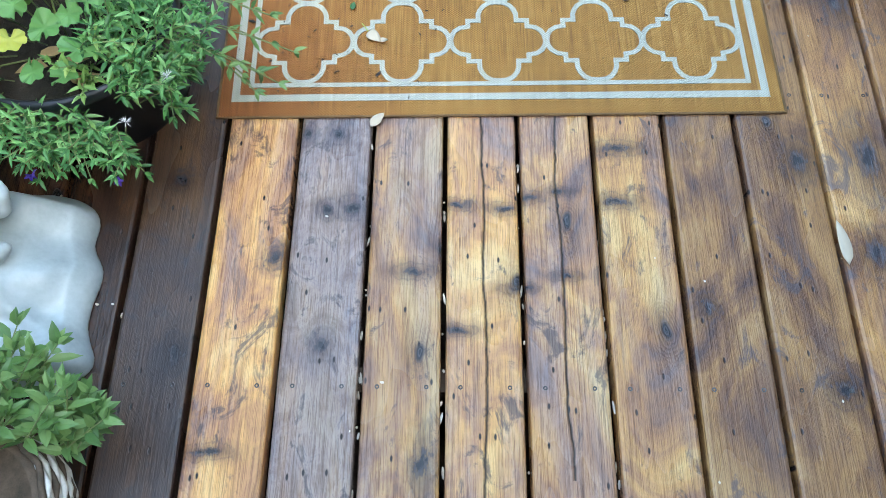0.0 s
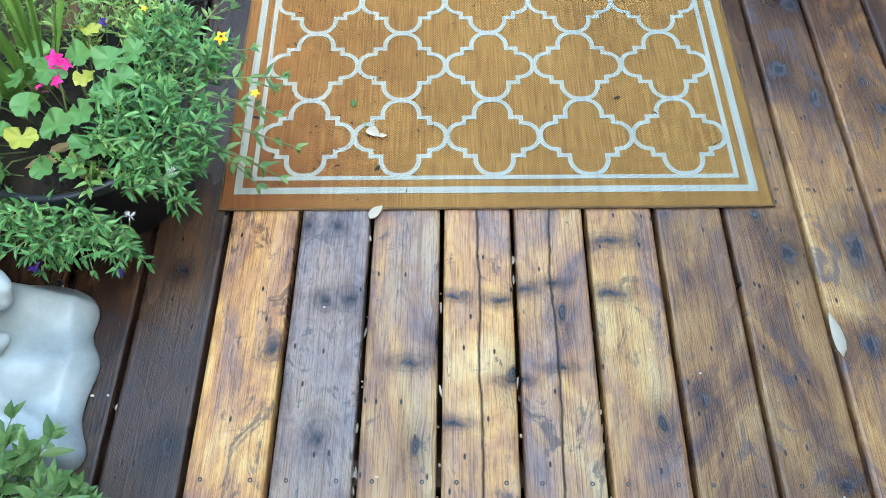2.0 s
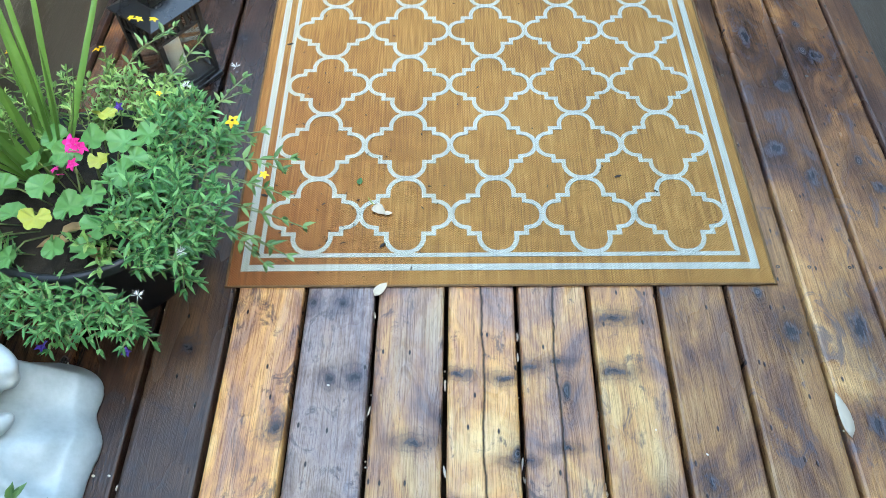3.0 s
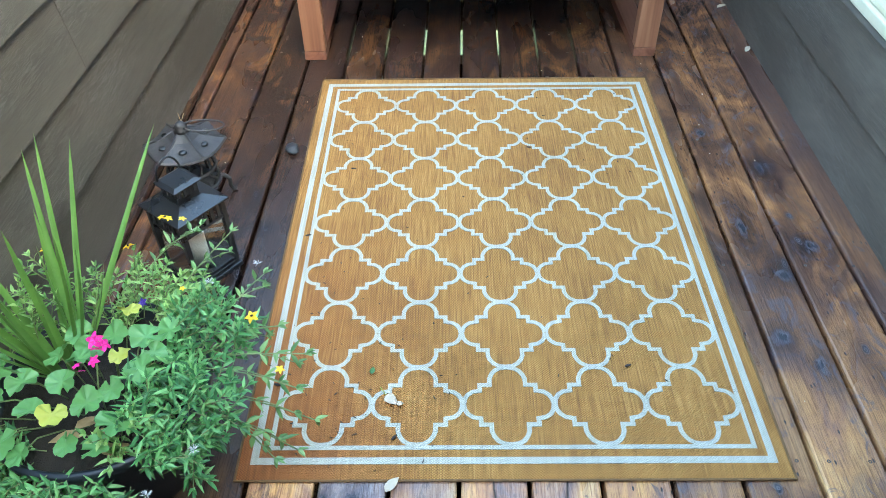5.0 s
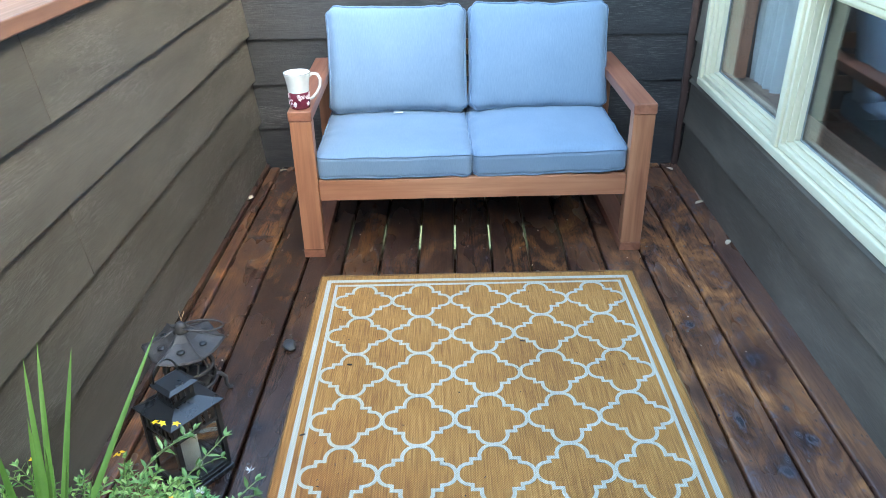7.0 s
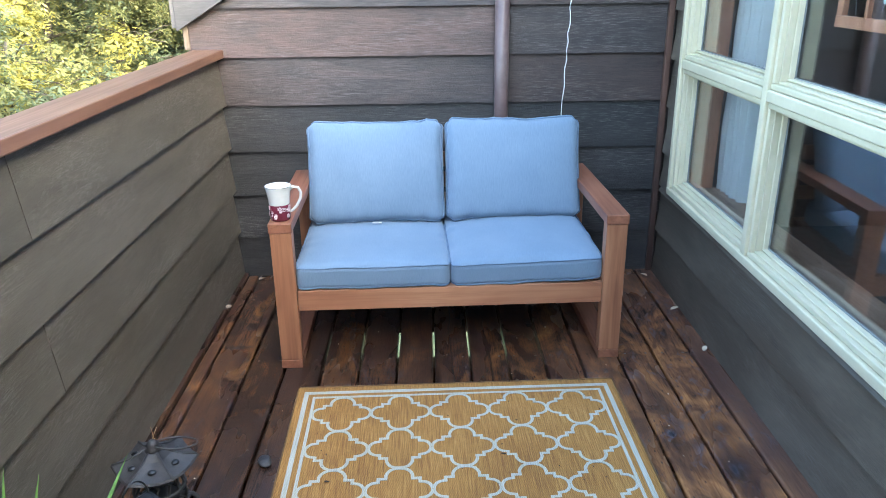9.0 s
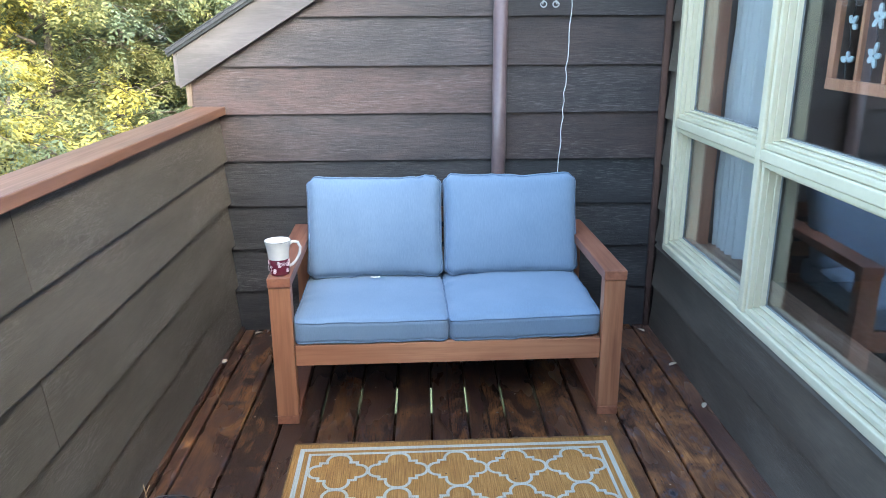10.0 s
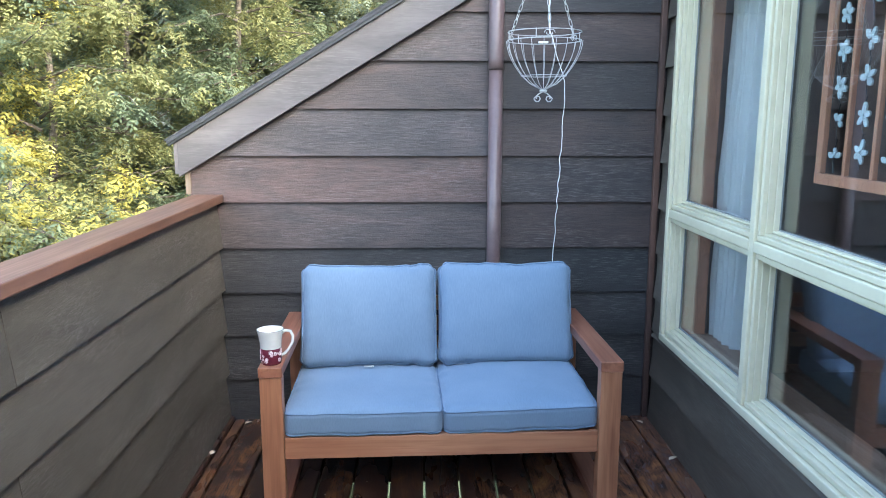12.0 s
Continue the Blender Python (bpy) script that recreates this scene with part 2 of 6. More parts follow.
def wood_material(name, axis, dark, mid, light, rough=0.5, strength=0.2, scale=1.0):
    m = Mat(name)
    p = m.coords()
    s = [60 * scale] * 3
    s[axis] = 2.2 * scale
    s2 = [10 * scale] * 3
    s2[axis] = 1.5 * scale
    grain = m.noise(m.scaled(p, tuple(s)), detail=6, rough=0.6, distort=0.5)
    broad = m.noise(m.scaled(p, tuple(s2)), detail=3, distort=0.6)
    col = m.ramp(broad, (0.3, dark), (0.5, mid), (0.72, light))
    col = m.mix(m.ramp(grain, (0.45, 0.0), (0.68, 0.5)), col, m.mix(1.0, col, (0.55, 0.45, 0.40), 'MULTIPLY'))
    k = [9.0] * 3
    k[axis] = 2.6
    vor = m.n("TexVoronoi", Vector=m.scaled(p, tuple(k)), Scale=1.0)
    keep = m.math('GREATER_THAN', m.n("SeparateColor", Color=vor.outputs["Color"]).outputs[0], 0.7)
    knot = m.math('MULTIPLY', m.ramp(vor.outputs["Distance"], (0.04, 0.85), (0.15, 0.0)), keep)
    col = m.mix(knot, col, m.mix(1.0, col, (0.32, 0.22, 0.18), 'MULTIPLY'))
    m.out(Base_Color=col, Roughness=m.math('ADD', m.math('MULTIPLY', grain, 0.2), rough - 0.1))
    m.bump(grain, strength, 0.0012)
    return m.m


def speckled(name, a, b, scale, rough=0.6, metal=0.0, strength=0.15, dist=0.001, fine=None, spread=True):
    """Two tones mixed by noise, with a fine bump."""
    m = Mat(name, a, rough, metal)
    p = m.coords(spread=spread)
    n1 = m.noise(p, scale, 5, 0.6)
    n2 = m.noise(p, fine or scale * 9, 3)
    col = m.ramp(m.math('ADD', m.math('MULTIPLY', n1, 0.75), m.math('MULTIPLY', n2, 0.25)), (0.35, a), (0.65, b))
    m.out(Base_Color=col, Roughness=m.math('ADD', m.math('MULTIPLY', n1, 0.24), rough - 0.12))
    m.bump(n2, strength, dist)
    return m.m


def leaf_material(name, dark, mid, light, rough=0.45, glow=0.25):
    m = Mat(name)
    p = m.coords(spread=False)
    isle = m.n("NewGeometry").outputs["Random Per Island"]
    n1 = m.noise(p, 14.0, 3)
    n2 = m.noise(p, 90.0, 3)
    f = m.math('ADD', m.math('MULTIPLY', isle, 0.55), m.math('ADD', m.math('MULTIPLY', n1, 0.3), m.math('MULTIPLY', n2, 0.15)))
    col = m.ramp(f, (0.22, dark), (0.5, mid), (0.82, light))
    m.out(Base_Color=col, Roughness=rough, Specular_IOR_Level=0.5 if rough < 0.6 else 0.15)
    tr = m.n("BsdfTranslucent", Color=col)
    mx = m.n("MixShader", Fac=glow)
    m.t.links.new(m.b.outputs[0], mx.inputs[1])
    m.t.links.new(tr.outputs[0], mx.inputs[2])
    m.t.links.new(mx.outputs[0], m.t.nodes["Material Output"].inputs[0])
    m.bump(n2, 0.2, 0.001)
    return m.m


def rug_material(name, lo, mid, hi, reddish=None, dip=(0.56, 0.48, 0.40)):
    m = Mat(name, rough=0.85)
    p = m.coords(spread=False)
    thread = m.noise(m.scaled(p, (260, 8, 10)), detail=3)
    weft = m.math('SINE', m.math('MULTIPLY', m.n("SeparateXYZ", Vector=p).outputs[1], 1050.0))
    warp = m.math('SINE', m.math('MULTIPLY', m.n("SeparateXYZ", Vector=p).outputs[0], 900.0))
    weave = m.math('MULTIPLY', weft, warp)
    broad = m.noise(p, 3.2, 4)
    f = m.math('ADD', m.math('MULTIPLY', thread, 0.7), m.math('MULTIPLY', broad, 0.3))
    col = m.ramp(f, (0.34, lo), (0.5, mid), (0.66, hi))
    # redder and darker towards the left front corner
    if reddish:
        x = m.n("SeparateXYZ", Vector=p).outputs[0]
        red_x = m.math('ADD', x, m.math('MULTIPLY', broad, 0.5))
        red_amount = m.n("MapRange", Value=red_x, From_Min=0.72, From_Max=0.25, To_Min=0.0, To_Max=0.95).outputs[0]
        y = m.n("SeparateXYZ", Vector=p).outputs[1]
        front = m.n("MapRange", Value=y, From_Min=0.9, From_Max=0.2, To_Min=0.0, To_Max=1.0).outputs[0]
        col = m.mix(m.math('MULTIPLY', red_amount, front), col, m.mix(1.0, col, reddish, 'MULTIPLY'))
    col = m.mix(m.ramp(m.math('ADD', m.math('MULTIPLY', weave, 0.5), 0.5), (0.25, 0.95), (0.55, 0.0)), col, m.mix(1.0, col, dip, 'MULTIPLY'))
    m.out(Base_Color=col)
    m.bump(m.math('ADD', weave, thread), 0.5, 0.0012)
    return m.m


def fabric_material():
    m = Mat("blue_fabric", rough=0.8)
    p = m.coords()
    broad = m.noise(p, 5.0, 3)
    a = m.math('SINE', m.math('MULTIPLY', m.n("SeparateXYZ", Vector=p).outputs[0], 2600.0))
    b = m.math('SINE', m.math('MULTIPLY', m.n("SeparateXYZ", Vector=p).outputs[2], 2600.0))
    slub = m.noise(m.scaled(p, (500, 40, 60)), detail=2)
    col = m.ramp(m.math('ADD', m.math('MULTIPLY', broad, 0.5), m.math('MULTIPLY', slub, 0.5)), (0.35, (0.122, 0.180, 0.252)), (0.65, (0.156, 0.220, 0.298)))
    m.out(Base_Color=col, Sheen_Weight=0.15)
    m.bump(m.math('ADD', m.math('MULTIPLY', a, b), slub), 0.12, 0.0006)
    return m.m


def glass_material():
    m = Mat("window_glass", (1, 1, 1), 0.0)
    tr = m.n("BsdfTransparent", Color=(0.95, 0.97, 0.97))
    gl = m.n("BsdfGlossy", Color=(1, 1, 1), Roughness=0.0)
    face = m.n("LayerWeight", Blend=0.5).outputs["Facing"]
    fac = m.math('ADD', m.math('MULTIPLY', m.math('POWER', face, 4.0), 0.82), 0.11)
    mx = m.n("MixShader", Fac=fac)
    m.t.links.new(tr.outputs[0], mx.inputs[1])
    m.t.links.new(gl.outputs[0], mx.inputs[2])
    m.t.links.new(mx.outputs[0], m.t.nodes["Material Output"].inputs[0])
    return m.m


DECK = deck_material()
SIDING_BACK = siding_material("siding_back", 0, (0.034, 0.029, 0.028), (0.056, 0.044, 0.041), (0.084, 0.063, 0.056), 0.52, 0.9)
SIDING_LEFT = siding_material("siding_parapet", 1, (0.056, 0.049, 0.037), (0.076, 0.067, 0.051), (0.100, 0.088, 0.069), 0.46, 0.42, 1.0, 0.45)
SIDING_RIGHT = siding_material("siding_house", 1, (0.088, 0.070, 0.052), (0.122, 0.099, 0.074), (0.160, 0.132, 0.100), 0.45, 0.4, 0.4, 0.5)
CAP = wood_material("cap_wood", 1, (0.105, 0.052, 0.032), (0.140, 0.070, 0.042), (0.178, 0.092, 0.056), 0.36, 0.12)
FASCIA = siding_material("fascia_wood", 0, (0.070, 0.062, 0.062), (0.105, 0.093, 0.093), (0.145, 0.128, 0.125), 0.6, 0.15, 0.0, 0.35)
TRIM_WOOD = wood_material("corner_wood", 2, (0.035, 0.020, 0.016), (0.065, 0.034, 0.024), (0.11, 0.055, 0.036), 0.6)
BARE_WOOD = wood_material("bare_wood", 2, (0.13, 0.095, 0.07), (0.19, 0.14, 0.10), (0.25, 0.19, 0.14), 0.7)
SOFA_X = wood_material("sofa_wood_x", 0, (0.22, 0.088, 0.046), (0.33, 0.145, 0.075), (0.44, 0.22, 0.12), 0.45)
SOFA_Y = wood_material("sofa_wood_y", 1, (0.16, 0.062, 0.036), (0.235, 0.094, 0.053), (0.30, 0.13, 0.074), 0.40)
SOFA_Z = wood_material("sofa_wood_z", 2, (0.21, 0.086, 0.045), (0.31, 0.137, 0.070), (0.41, 0.20, 0.108), 0.45)
INNER_WOOD = wood_material("inner_wood", 2, (0.46, 0.19, 0.10), (0.58, 0.26, 0.145), (0.68, 0.33, 0.19), 0.4)
SILL_WOOD = wood_material("sill_wood", 1, (0.40, 0.24, 0.16), (0.50, 0.31, 0.21), (0.58, 0.38, 0.27), 0.4)
FABRIC = fabric_material()
PIPING = speckled("piping_fabric", (0.10, 0.152, 0.225), (0.135, 0.195, 0.28), 30, 0.8)
PVC = speckled("white_frame", (0.53, 0.475, 0.32), (0.61, 0.55, 0.385), 4, 0.38, strength=0.04)
SEAL = speckled("grey_seal", (0.16, 0.16, 0.15), (0.24, 0.24, 0.22), 30, 0.6)
GLASS = glass_material()
RUG = rug_material("rug_straw", (0.22, 0.098, 0.022), (0.36, 0.172, 0.036), (0.49, 0.265, 0.074), (0.80, 0.52, 0.50))
RUG_LINE = rug_material("rug_white", (0.36, 0.355, 0.295), (0.45, 0.44, 0.37), (0.53, 0.52, 0.445), dip=(0.74, 0.72, 0.68))
BINDING = speckled("rug_binding", (0.10, 0.052, 0.018), (0.20, 0.11, 0.04), 60, 0.85, strength=0.5)
BLACK_METAL = speckled("black_metal", (0.008, 0.009, 0.011), (0.016, 0.018, 0.021), 18, 0.30, 0.0, 0.1)
IRON = speckled("cast_iron", (0.016, 0.015, 0.016), (0.050, 0.046, 0.046), 26, 0.55, 0.0, 0.5, 0.002)
LANTERN_GLASS = glass_material()
WAX = speckled("candle_wax", (0.72, 0.70, 0.64), (0.82, 0.80, 0.75), 12, 0.5)
POT_BLACK = speckled("black_plastic", (0.008, 0.011, 0.016), (0.018, 0.023, 0.032), 9, 0.38)
SOIL = speckled("potting_soil", (0.012, 0.009, 0.007), (0.040, 0.030, 0.022), 40, 0.95, strength=1.0, dist=0.01)
LEAF = leaf_material("leaf_green", (0.030, 0.105, 0.032), (0.095, 0.265, 0.075), (0.27, 0.50, 0.18))
LEAF_PALE = leaf_material("leaf_pale", (0.08, 0.18, 0.045), (0.19, 0.35, 0.09), (0.36, 0.50, 0.17))
LEAF_SAGE = leaf_material("leaf_sage", (0.08, 0.17, 0.05), (0.15, 0.28, 0.085), (0.25, 0.38, 0.14))
LEAF_GERANIUM = leaf_material("leaf_geranium", (0.045, 0.135, 0.038), (0.085, 0.22, 0.062), (0.14, 0.31, 0.095))
LEAF_YELLOW = leaf_material("leaf_yellowed", (0.22, 0.30, 0.045), (0.34, 0.40, 0.06), (0.46, 0.46, 0.09))
SPIKE = leaf_material("spike_leaf", (0.06, 0.14, 0.025), (0.13, 0.25, 0.05), (0.22, 0.35, 0.09), 0.35)
STEM = speckled("stem_green", (0.10, 0.16, 0.05), (0.20, 0.24, 0.09), 30, 0.6)
PETAL_PINK = leaf_material("petal_pink", (0.50, 0.008, 0.16), (0.70, 0.012, 0.26), (0.82, 0.05, 0.36), 0.5)
PETAL_YELLOW = leaf_material("petal_yellow", (0.75, 0.42, 0.01), (0.86, 0.56, 0.012), (0.90, 0.66, 0.04), 0.5)
PETAL_PURPLE = leaf_material("petal_purple", (0.030, 0.012, 0.14), (0.055, 0.02, 0.24), (0.10, 0.04, 0.34), 0.5)
DRY = leaf_material("dry_leaf", (0.30, 0.20, 0.10), (0.45, 0.33, 0.19), (0.58, 0.47, 0.32), 0.7)
PALE_LEAF = leaf_material("fallen_leaf", (0.62, 0.50, 0.36), (0.74, 0.64, 0.50), (0.82, 0.76, 0.66), 0.6)
DEBRIS = speckled("dark_debris", (0.012, 0.009, 0.008), (0.05, 0.03, 0.02), 60, 0.8)
WHITE_METAL = speckled("white_wire", (0.34, 0.34, 0.34), (0.56, 0.56, 0.55), 40, 0.4)
CORD = speckled("white_cord", (0.74, 0.74, 0.72), (0.82, 0.82, 0.80), 20, 0.5)
PIPE = speckled("brown_pipe", (0.105, 0.070, 0.068), (0.15, 0.105, 0.10), 7, 0.35, strength=0.05)
ROOF = speckled("asphalt_shingle", (0.018, 0.020, 0.024), (0.05, 0.053, 0.06), 60, 0.8, strength=0.6, dist=0.003)
CERAMIC = speckled("white_ceramic", (0.50, 0.50, 0.47), (0.58, 0.58, 0.55), 8, 0.2, strength=0.03)
MUG_RED = speckled("mug_maroon", (0.085, 0.012, 0.024), (0.14, 0.018, 0.036), 30, 0.25)
MUG_PALE = speckled("mug_pattern", (0.66, 0.50, 0.52), (0.78, 0.64, 0.66), 30, 0.25)
STATUE = speckled("weathered_plaster", (0.30, 0.35, 0.36), (0.46, 0.52, 0.53), 9, 0.36, strength=0.2, dist=0.002)
WICKER_WHITE = speckled("whitewashed_wicker", (0.52, 0.49, 0.44), (0.76, 0.74, 0.69), 45, 0.7, strength=0.4)
WICKER_DARK = speckled("bare_wicker", (0.05, 0.035, 0.022), (0.13, 0.09, 0.06), 45, 0.8, strength=0.4)
STEEL = speckled("screw_steel", (0.03, 0.028, 0.026), (0.09, 0.085, 0.08), 60, 0.45, 0.5)
PLASTER = speckled("room_plaster", (0.16, 0.12, 0.10), (0.21, 0.165, 0.14), 3, 0.8)
CARPET = speckled("room_carpet", (0.16, 0.14, 0.12), (0.22, 0.20, 0.18), 30, 0.95)
CURTAIN = speckled("curtain_cloth", (0.72, 0.72, 0.70), (0.80, 0.80, 0.78), 12, 0.8)
PETAL_GLASS = speckled("milk_glass", (0.42, 0.50, 0.50), (0.62, 0.70, 0.70), 14, 0.15)
GRASS = speckled("garden_ground", (0.035, 0.055, 0.022), (0.085, 0.11, 0.05), 1.5, 0.9, strength=0.5, dist=0.02)
BARK = speckled("bark", (0.04, 0.034, 0.028), (0.095, 0.08, 0.065), 12, 0.9, strength=0.8, dist=0.02)
JOIST = wood_material("joist_wood", 0, (0.05, 0.03, 0.018), (0.09, 0.055, 0.03), (0.14, 0.09, 0.05), 0.8)


# ---- mesh helpers ----
def to_mesh(name, bm, material, smooth=False):
    bmesh.ops.recalc_face_normals(bm, faces=bm.faces)
    me = bpy.data.meshes.new(name)
    bm.to_mesh(me)
    bm.free()
    for f in me.polygons:
        f.use_smooth = smooth
    me.materials.append(material)
    return me


def part(name, bm, material, parent=None, label="", smooth=False):
    ob = new(name, to_mesh(name, bm, material, smooth))
    if parent:
        ob.parent = parent
    return tagged(ob, label)


def thing(name, at=(0, 0, 0), turn=0.0, label="", category="", group="", kind=""):
    ob = new(name)
    ob.matrix_world = pose(*at, 0, 0, turn)
    return tagged(ob, label, category, group, kind)


def box(a, b, bevel=0.0, bm=None):
    bm = bm or bmesh.new()
    vs = bmesh.ops.create_cube(bm, size=1)["verts"]
    m = Matrix.Translation([(p + q) / 2 for p, q in zip(a, b)]) @ Matrix.Diagonal([abs(q - p) for p, q in zip(a, b)] + [1])
    bmesh.ops.transform(bm, matrix=m, verts=vs)
    if bevel:
        es = list({e for v in vs for e in v.link_edges})
        bmesh.ops.bevel(bm, geom=es, offset=bevel, segments=2, affect='EDGES', profile=0.5)
    return bm


def prism(outline, lo, hi, axis=1, bm=None):
    """A closed outline of (a, b) drawn out along an axis: 0 gives (y, z), 1 gives (x, z), 2 gives (x, y)."""
    bm = bm or bmesh.new()
    def at(a, b, d):
        return ((d, a, b), (a, d, b), (a, b, d))[axis]
    lower = [bm.verts.new(at(a, b, lo)) for a, b in outline]
    upper = [bm.verts.new(at(a, b, hi)) for a, b in outline]
    n = len(outline)
    bm.faces.new(lower)
    bm.faces.new(list(reversed(upper)))
    for i in range(n):
        bm.faces.new((lower[i], upper[i], upper[(i + 1) % n], lower[(i + 1) % n]))
    return bm


def tube(points, r, n=8, closed=False, bm=None, taper=1.0):
    """A round rod along points."""
    bm = bm or bmesh.new()
    pts = [Vector(p) for p in points]
    rings, k = [], len(pts)
    side = None
    for i, p in enumerate(pts):
        a = pts[(i - 1) % k] if (closed or i > 0) else p
        b = pts[(i + 1) % k] if (closed or i < k - 1) else p
        d = (b - a).normalized()
        if side is None:
            side = d.orthogonal().normalized()
        side = (side - d * side.dot(d)).normalized()
        up = d.cross(side)
        rr = r * (1 + (taper - 1) * i / max(1, k - 1))
        rings.append([bm.verts.new(p + (side * math.cos(2 * math.pi * j / n) + up * math.sin(2 * math.pi * j / n)) * rr) for j in range(n)])
    for i in range(k if closed else k - 1):
        ra, rb = rings[i], rings[(i + 1) % k]
        for j in range(n):
            bm.faces.new((ra[j], ra[(j + 1) % n], rb[(j + 1) % n], rb[j]))
    if not closed:
        bm.faces.new(rings[0])
        bm.faces.new(list(reversed(rings[-1])))
    return bm


def lathe(profile, n=32, bm=None, at=(0, 0, 0)):
    """Turned about z; profile of (r, z), from one end to the other."""
    bm = bm or bmesh.new()
    rings = []
    for r, z in profile:
        if r < 1e-5:
            rings.append([bm.verts.new((at[0], at[1], at[2] + z))])
        else:
            rings.append([bm.verts.new((at[0] + r * math.cos(2 * math.pi * j / n), at[1] + r * math.sin(2 * math.pi * j / n), at[2] + z)) for j in range(n)])
    for ra, rb in zip(rings, rings[1:]):
        for j in range(n):
            q = [ra[j % len(ra)], ra[(j + 1) % len(ra)], rb[(j + 1) % len(rb)], rb[j % len(rb)]]
            q = [v for i, v in enumerate(q) if v not in q[:i]]
            if len(q) > 2:
                bm.faces.new(q)
    return bm


def circle(r, z, n=28, at=(0, 0)):
    return [(at[0] + r * math.cos(2 * math.pi * i / n), at[1] + r * math.sin(2 * math.pi * i / n), z) for i in range(n)]


# ---- plan ----
X_LEFT, X_RIGHT, Y_BACK, Y_FRONT = -1.10, 1.045, 2.84, -1.75
LAPS = [-0.01, 0.215, 0.44, 0.664, 0.892, 1.12, 1.345, 1.57, 1.795, 2.02, 2.245, 2.47]
RAKE_X, RAKE_Z, RAKE_SLOPE = -1.275, 1.250, 0.598   # lower end and slope of the rake board's underside


# ---- ground far below, one sheet ----
def build_ground():
    bm = bmesh.new()
    n, size = 24, 300.0
    grid = [[bm.verts.new((-size + 2 * size * i / n, -size + 2 * size * j / n, -3.0)) for j in range(n + 1)] for i in range(n + 1)]
    for i in range(n):
        for j in range(n):
            bm.faces.new((grid[i][j], grid[i + 1][j], grid[i + 1][j + 1], grid[i][j + 1]))
    tagged(part("ground", bm, GRASS), "mown green garden ground below the balcony", "ground", kind="structure")


build_ground()


# ---- walls: a core, and lapped boards on it ----
def lap_board_y(y0, y1, z0, z1, face, sign):
    """A lapped board along y, thick at its lower edge; face: wall plane; sign: +1 looks to +x."""
    a, b = face, face + sign * 0.027
    c = face + sign * 0.004
    return prism([(a, z0), (b, z0), (b, z0 + 0.003), (c, z1 + 0.012), (a, z1 + 0.012)], y0, y1, axis=1)


def lap_board_x(x0, x1, z0, z1, face, cut0=0.0):
    """A lapped board along x looking to -y; cut0: how far the left end leans to the right at its top."""
    bm = bmesh.new()
    prof = [(face, z0), (face - 0.025, z0), (face - 0.025, z0 + 0.003), (face - 0.005, z1 + 0.012), (face, z1 + 0.012)]
    ends = []
    for side in (0, 1):
        ring = []
        for y, z in prof:
            k = (z - z0) / (z1 - z0)
            x = x0 + cut0 * k if side == 0 else x1
            ring.append(bm.verts.new((x, y, z)))
        ends.append(ring)
    bm.faces.new(ends[0])
    bm.faces.new(list(reversed(ends[1])))
    for i in range(5):
        bm.faces.new((ends[0][i], ends[1][i], ends[1][(i + 1) % 5], ends[0][(i + 1) % 5]))
    return bm


# parapet
wall_west = tagged(part("wall_west", box((-1.225, Y_FRONT, -0.30), (X_LEFT - 0.024, Y_BACK, 1.118)), SIDING_LEFT),
                   "low parapet wall of dark stained lapped boards", "wall", kind="structure")
JOINT = 0.917
PARAPET_LAPS = [-0.01, 0.246, 0.466, 0.682, 0.895, 1.12]
for i in range(5):
    z0, z1 = PARAPET_LAPS[i], min(PARAPET_LAPS[i + 1], 1.106)
    f = X_LEFT - 0.024
    if i in (2, 4):
        ends = ((Y_FRONT, JOINT - 0.0015), (JOINT + 0.0015, Y_BACK - 0.024))
    else:
        ends = ((Y_FRONT, -0.9), (-0.897, Y_BACK - 0.024)) if i % 2 else ((Y_FRONT, Y_BACK - 0.024),)
    for y0, y1 in ends:
        part("board", lap_board_y(y0, y1, z0, z1, f, 1), SIDING_LEFT, wall_west)
parapet_cap = tagged(part("parapet_cap", box((-1.228, Y_FRONT, 1.120), (-1.084, Y_BACK - 0.026, 1.160), 0.005), CAP),
                     "reddish brown wooden cap board along the parapet", "trim", kind="structure")
tagged(part("trim", box((-1.098, Y_FRONT, 0.001), (-1.080, Y_BACK - 0.03, 0.022), 0.002), DECK),
       "thin wooden cleat where the deck meets the parapet", "trim", kind="structure").color = (0.0, 0.8, 0.3, 1)

# gable wall of the wing behind the bench
def rake_x(z):
    """Where the rake board's underside stands over height z."""
    return RAKE_X + (z - RAKE_Z) / RAKE_SLOPE

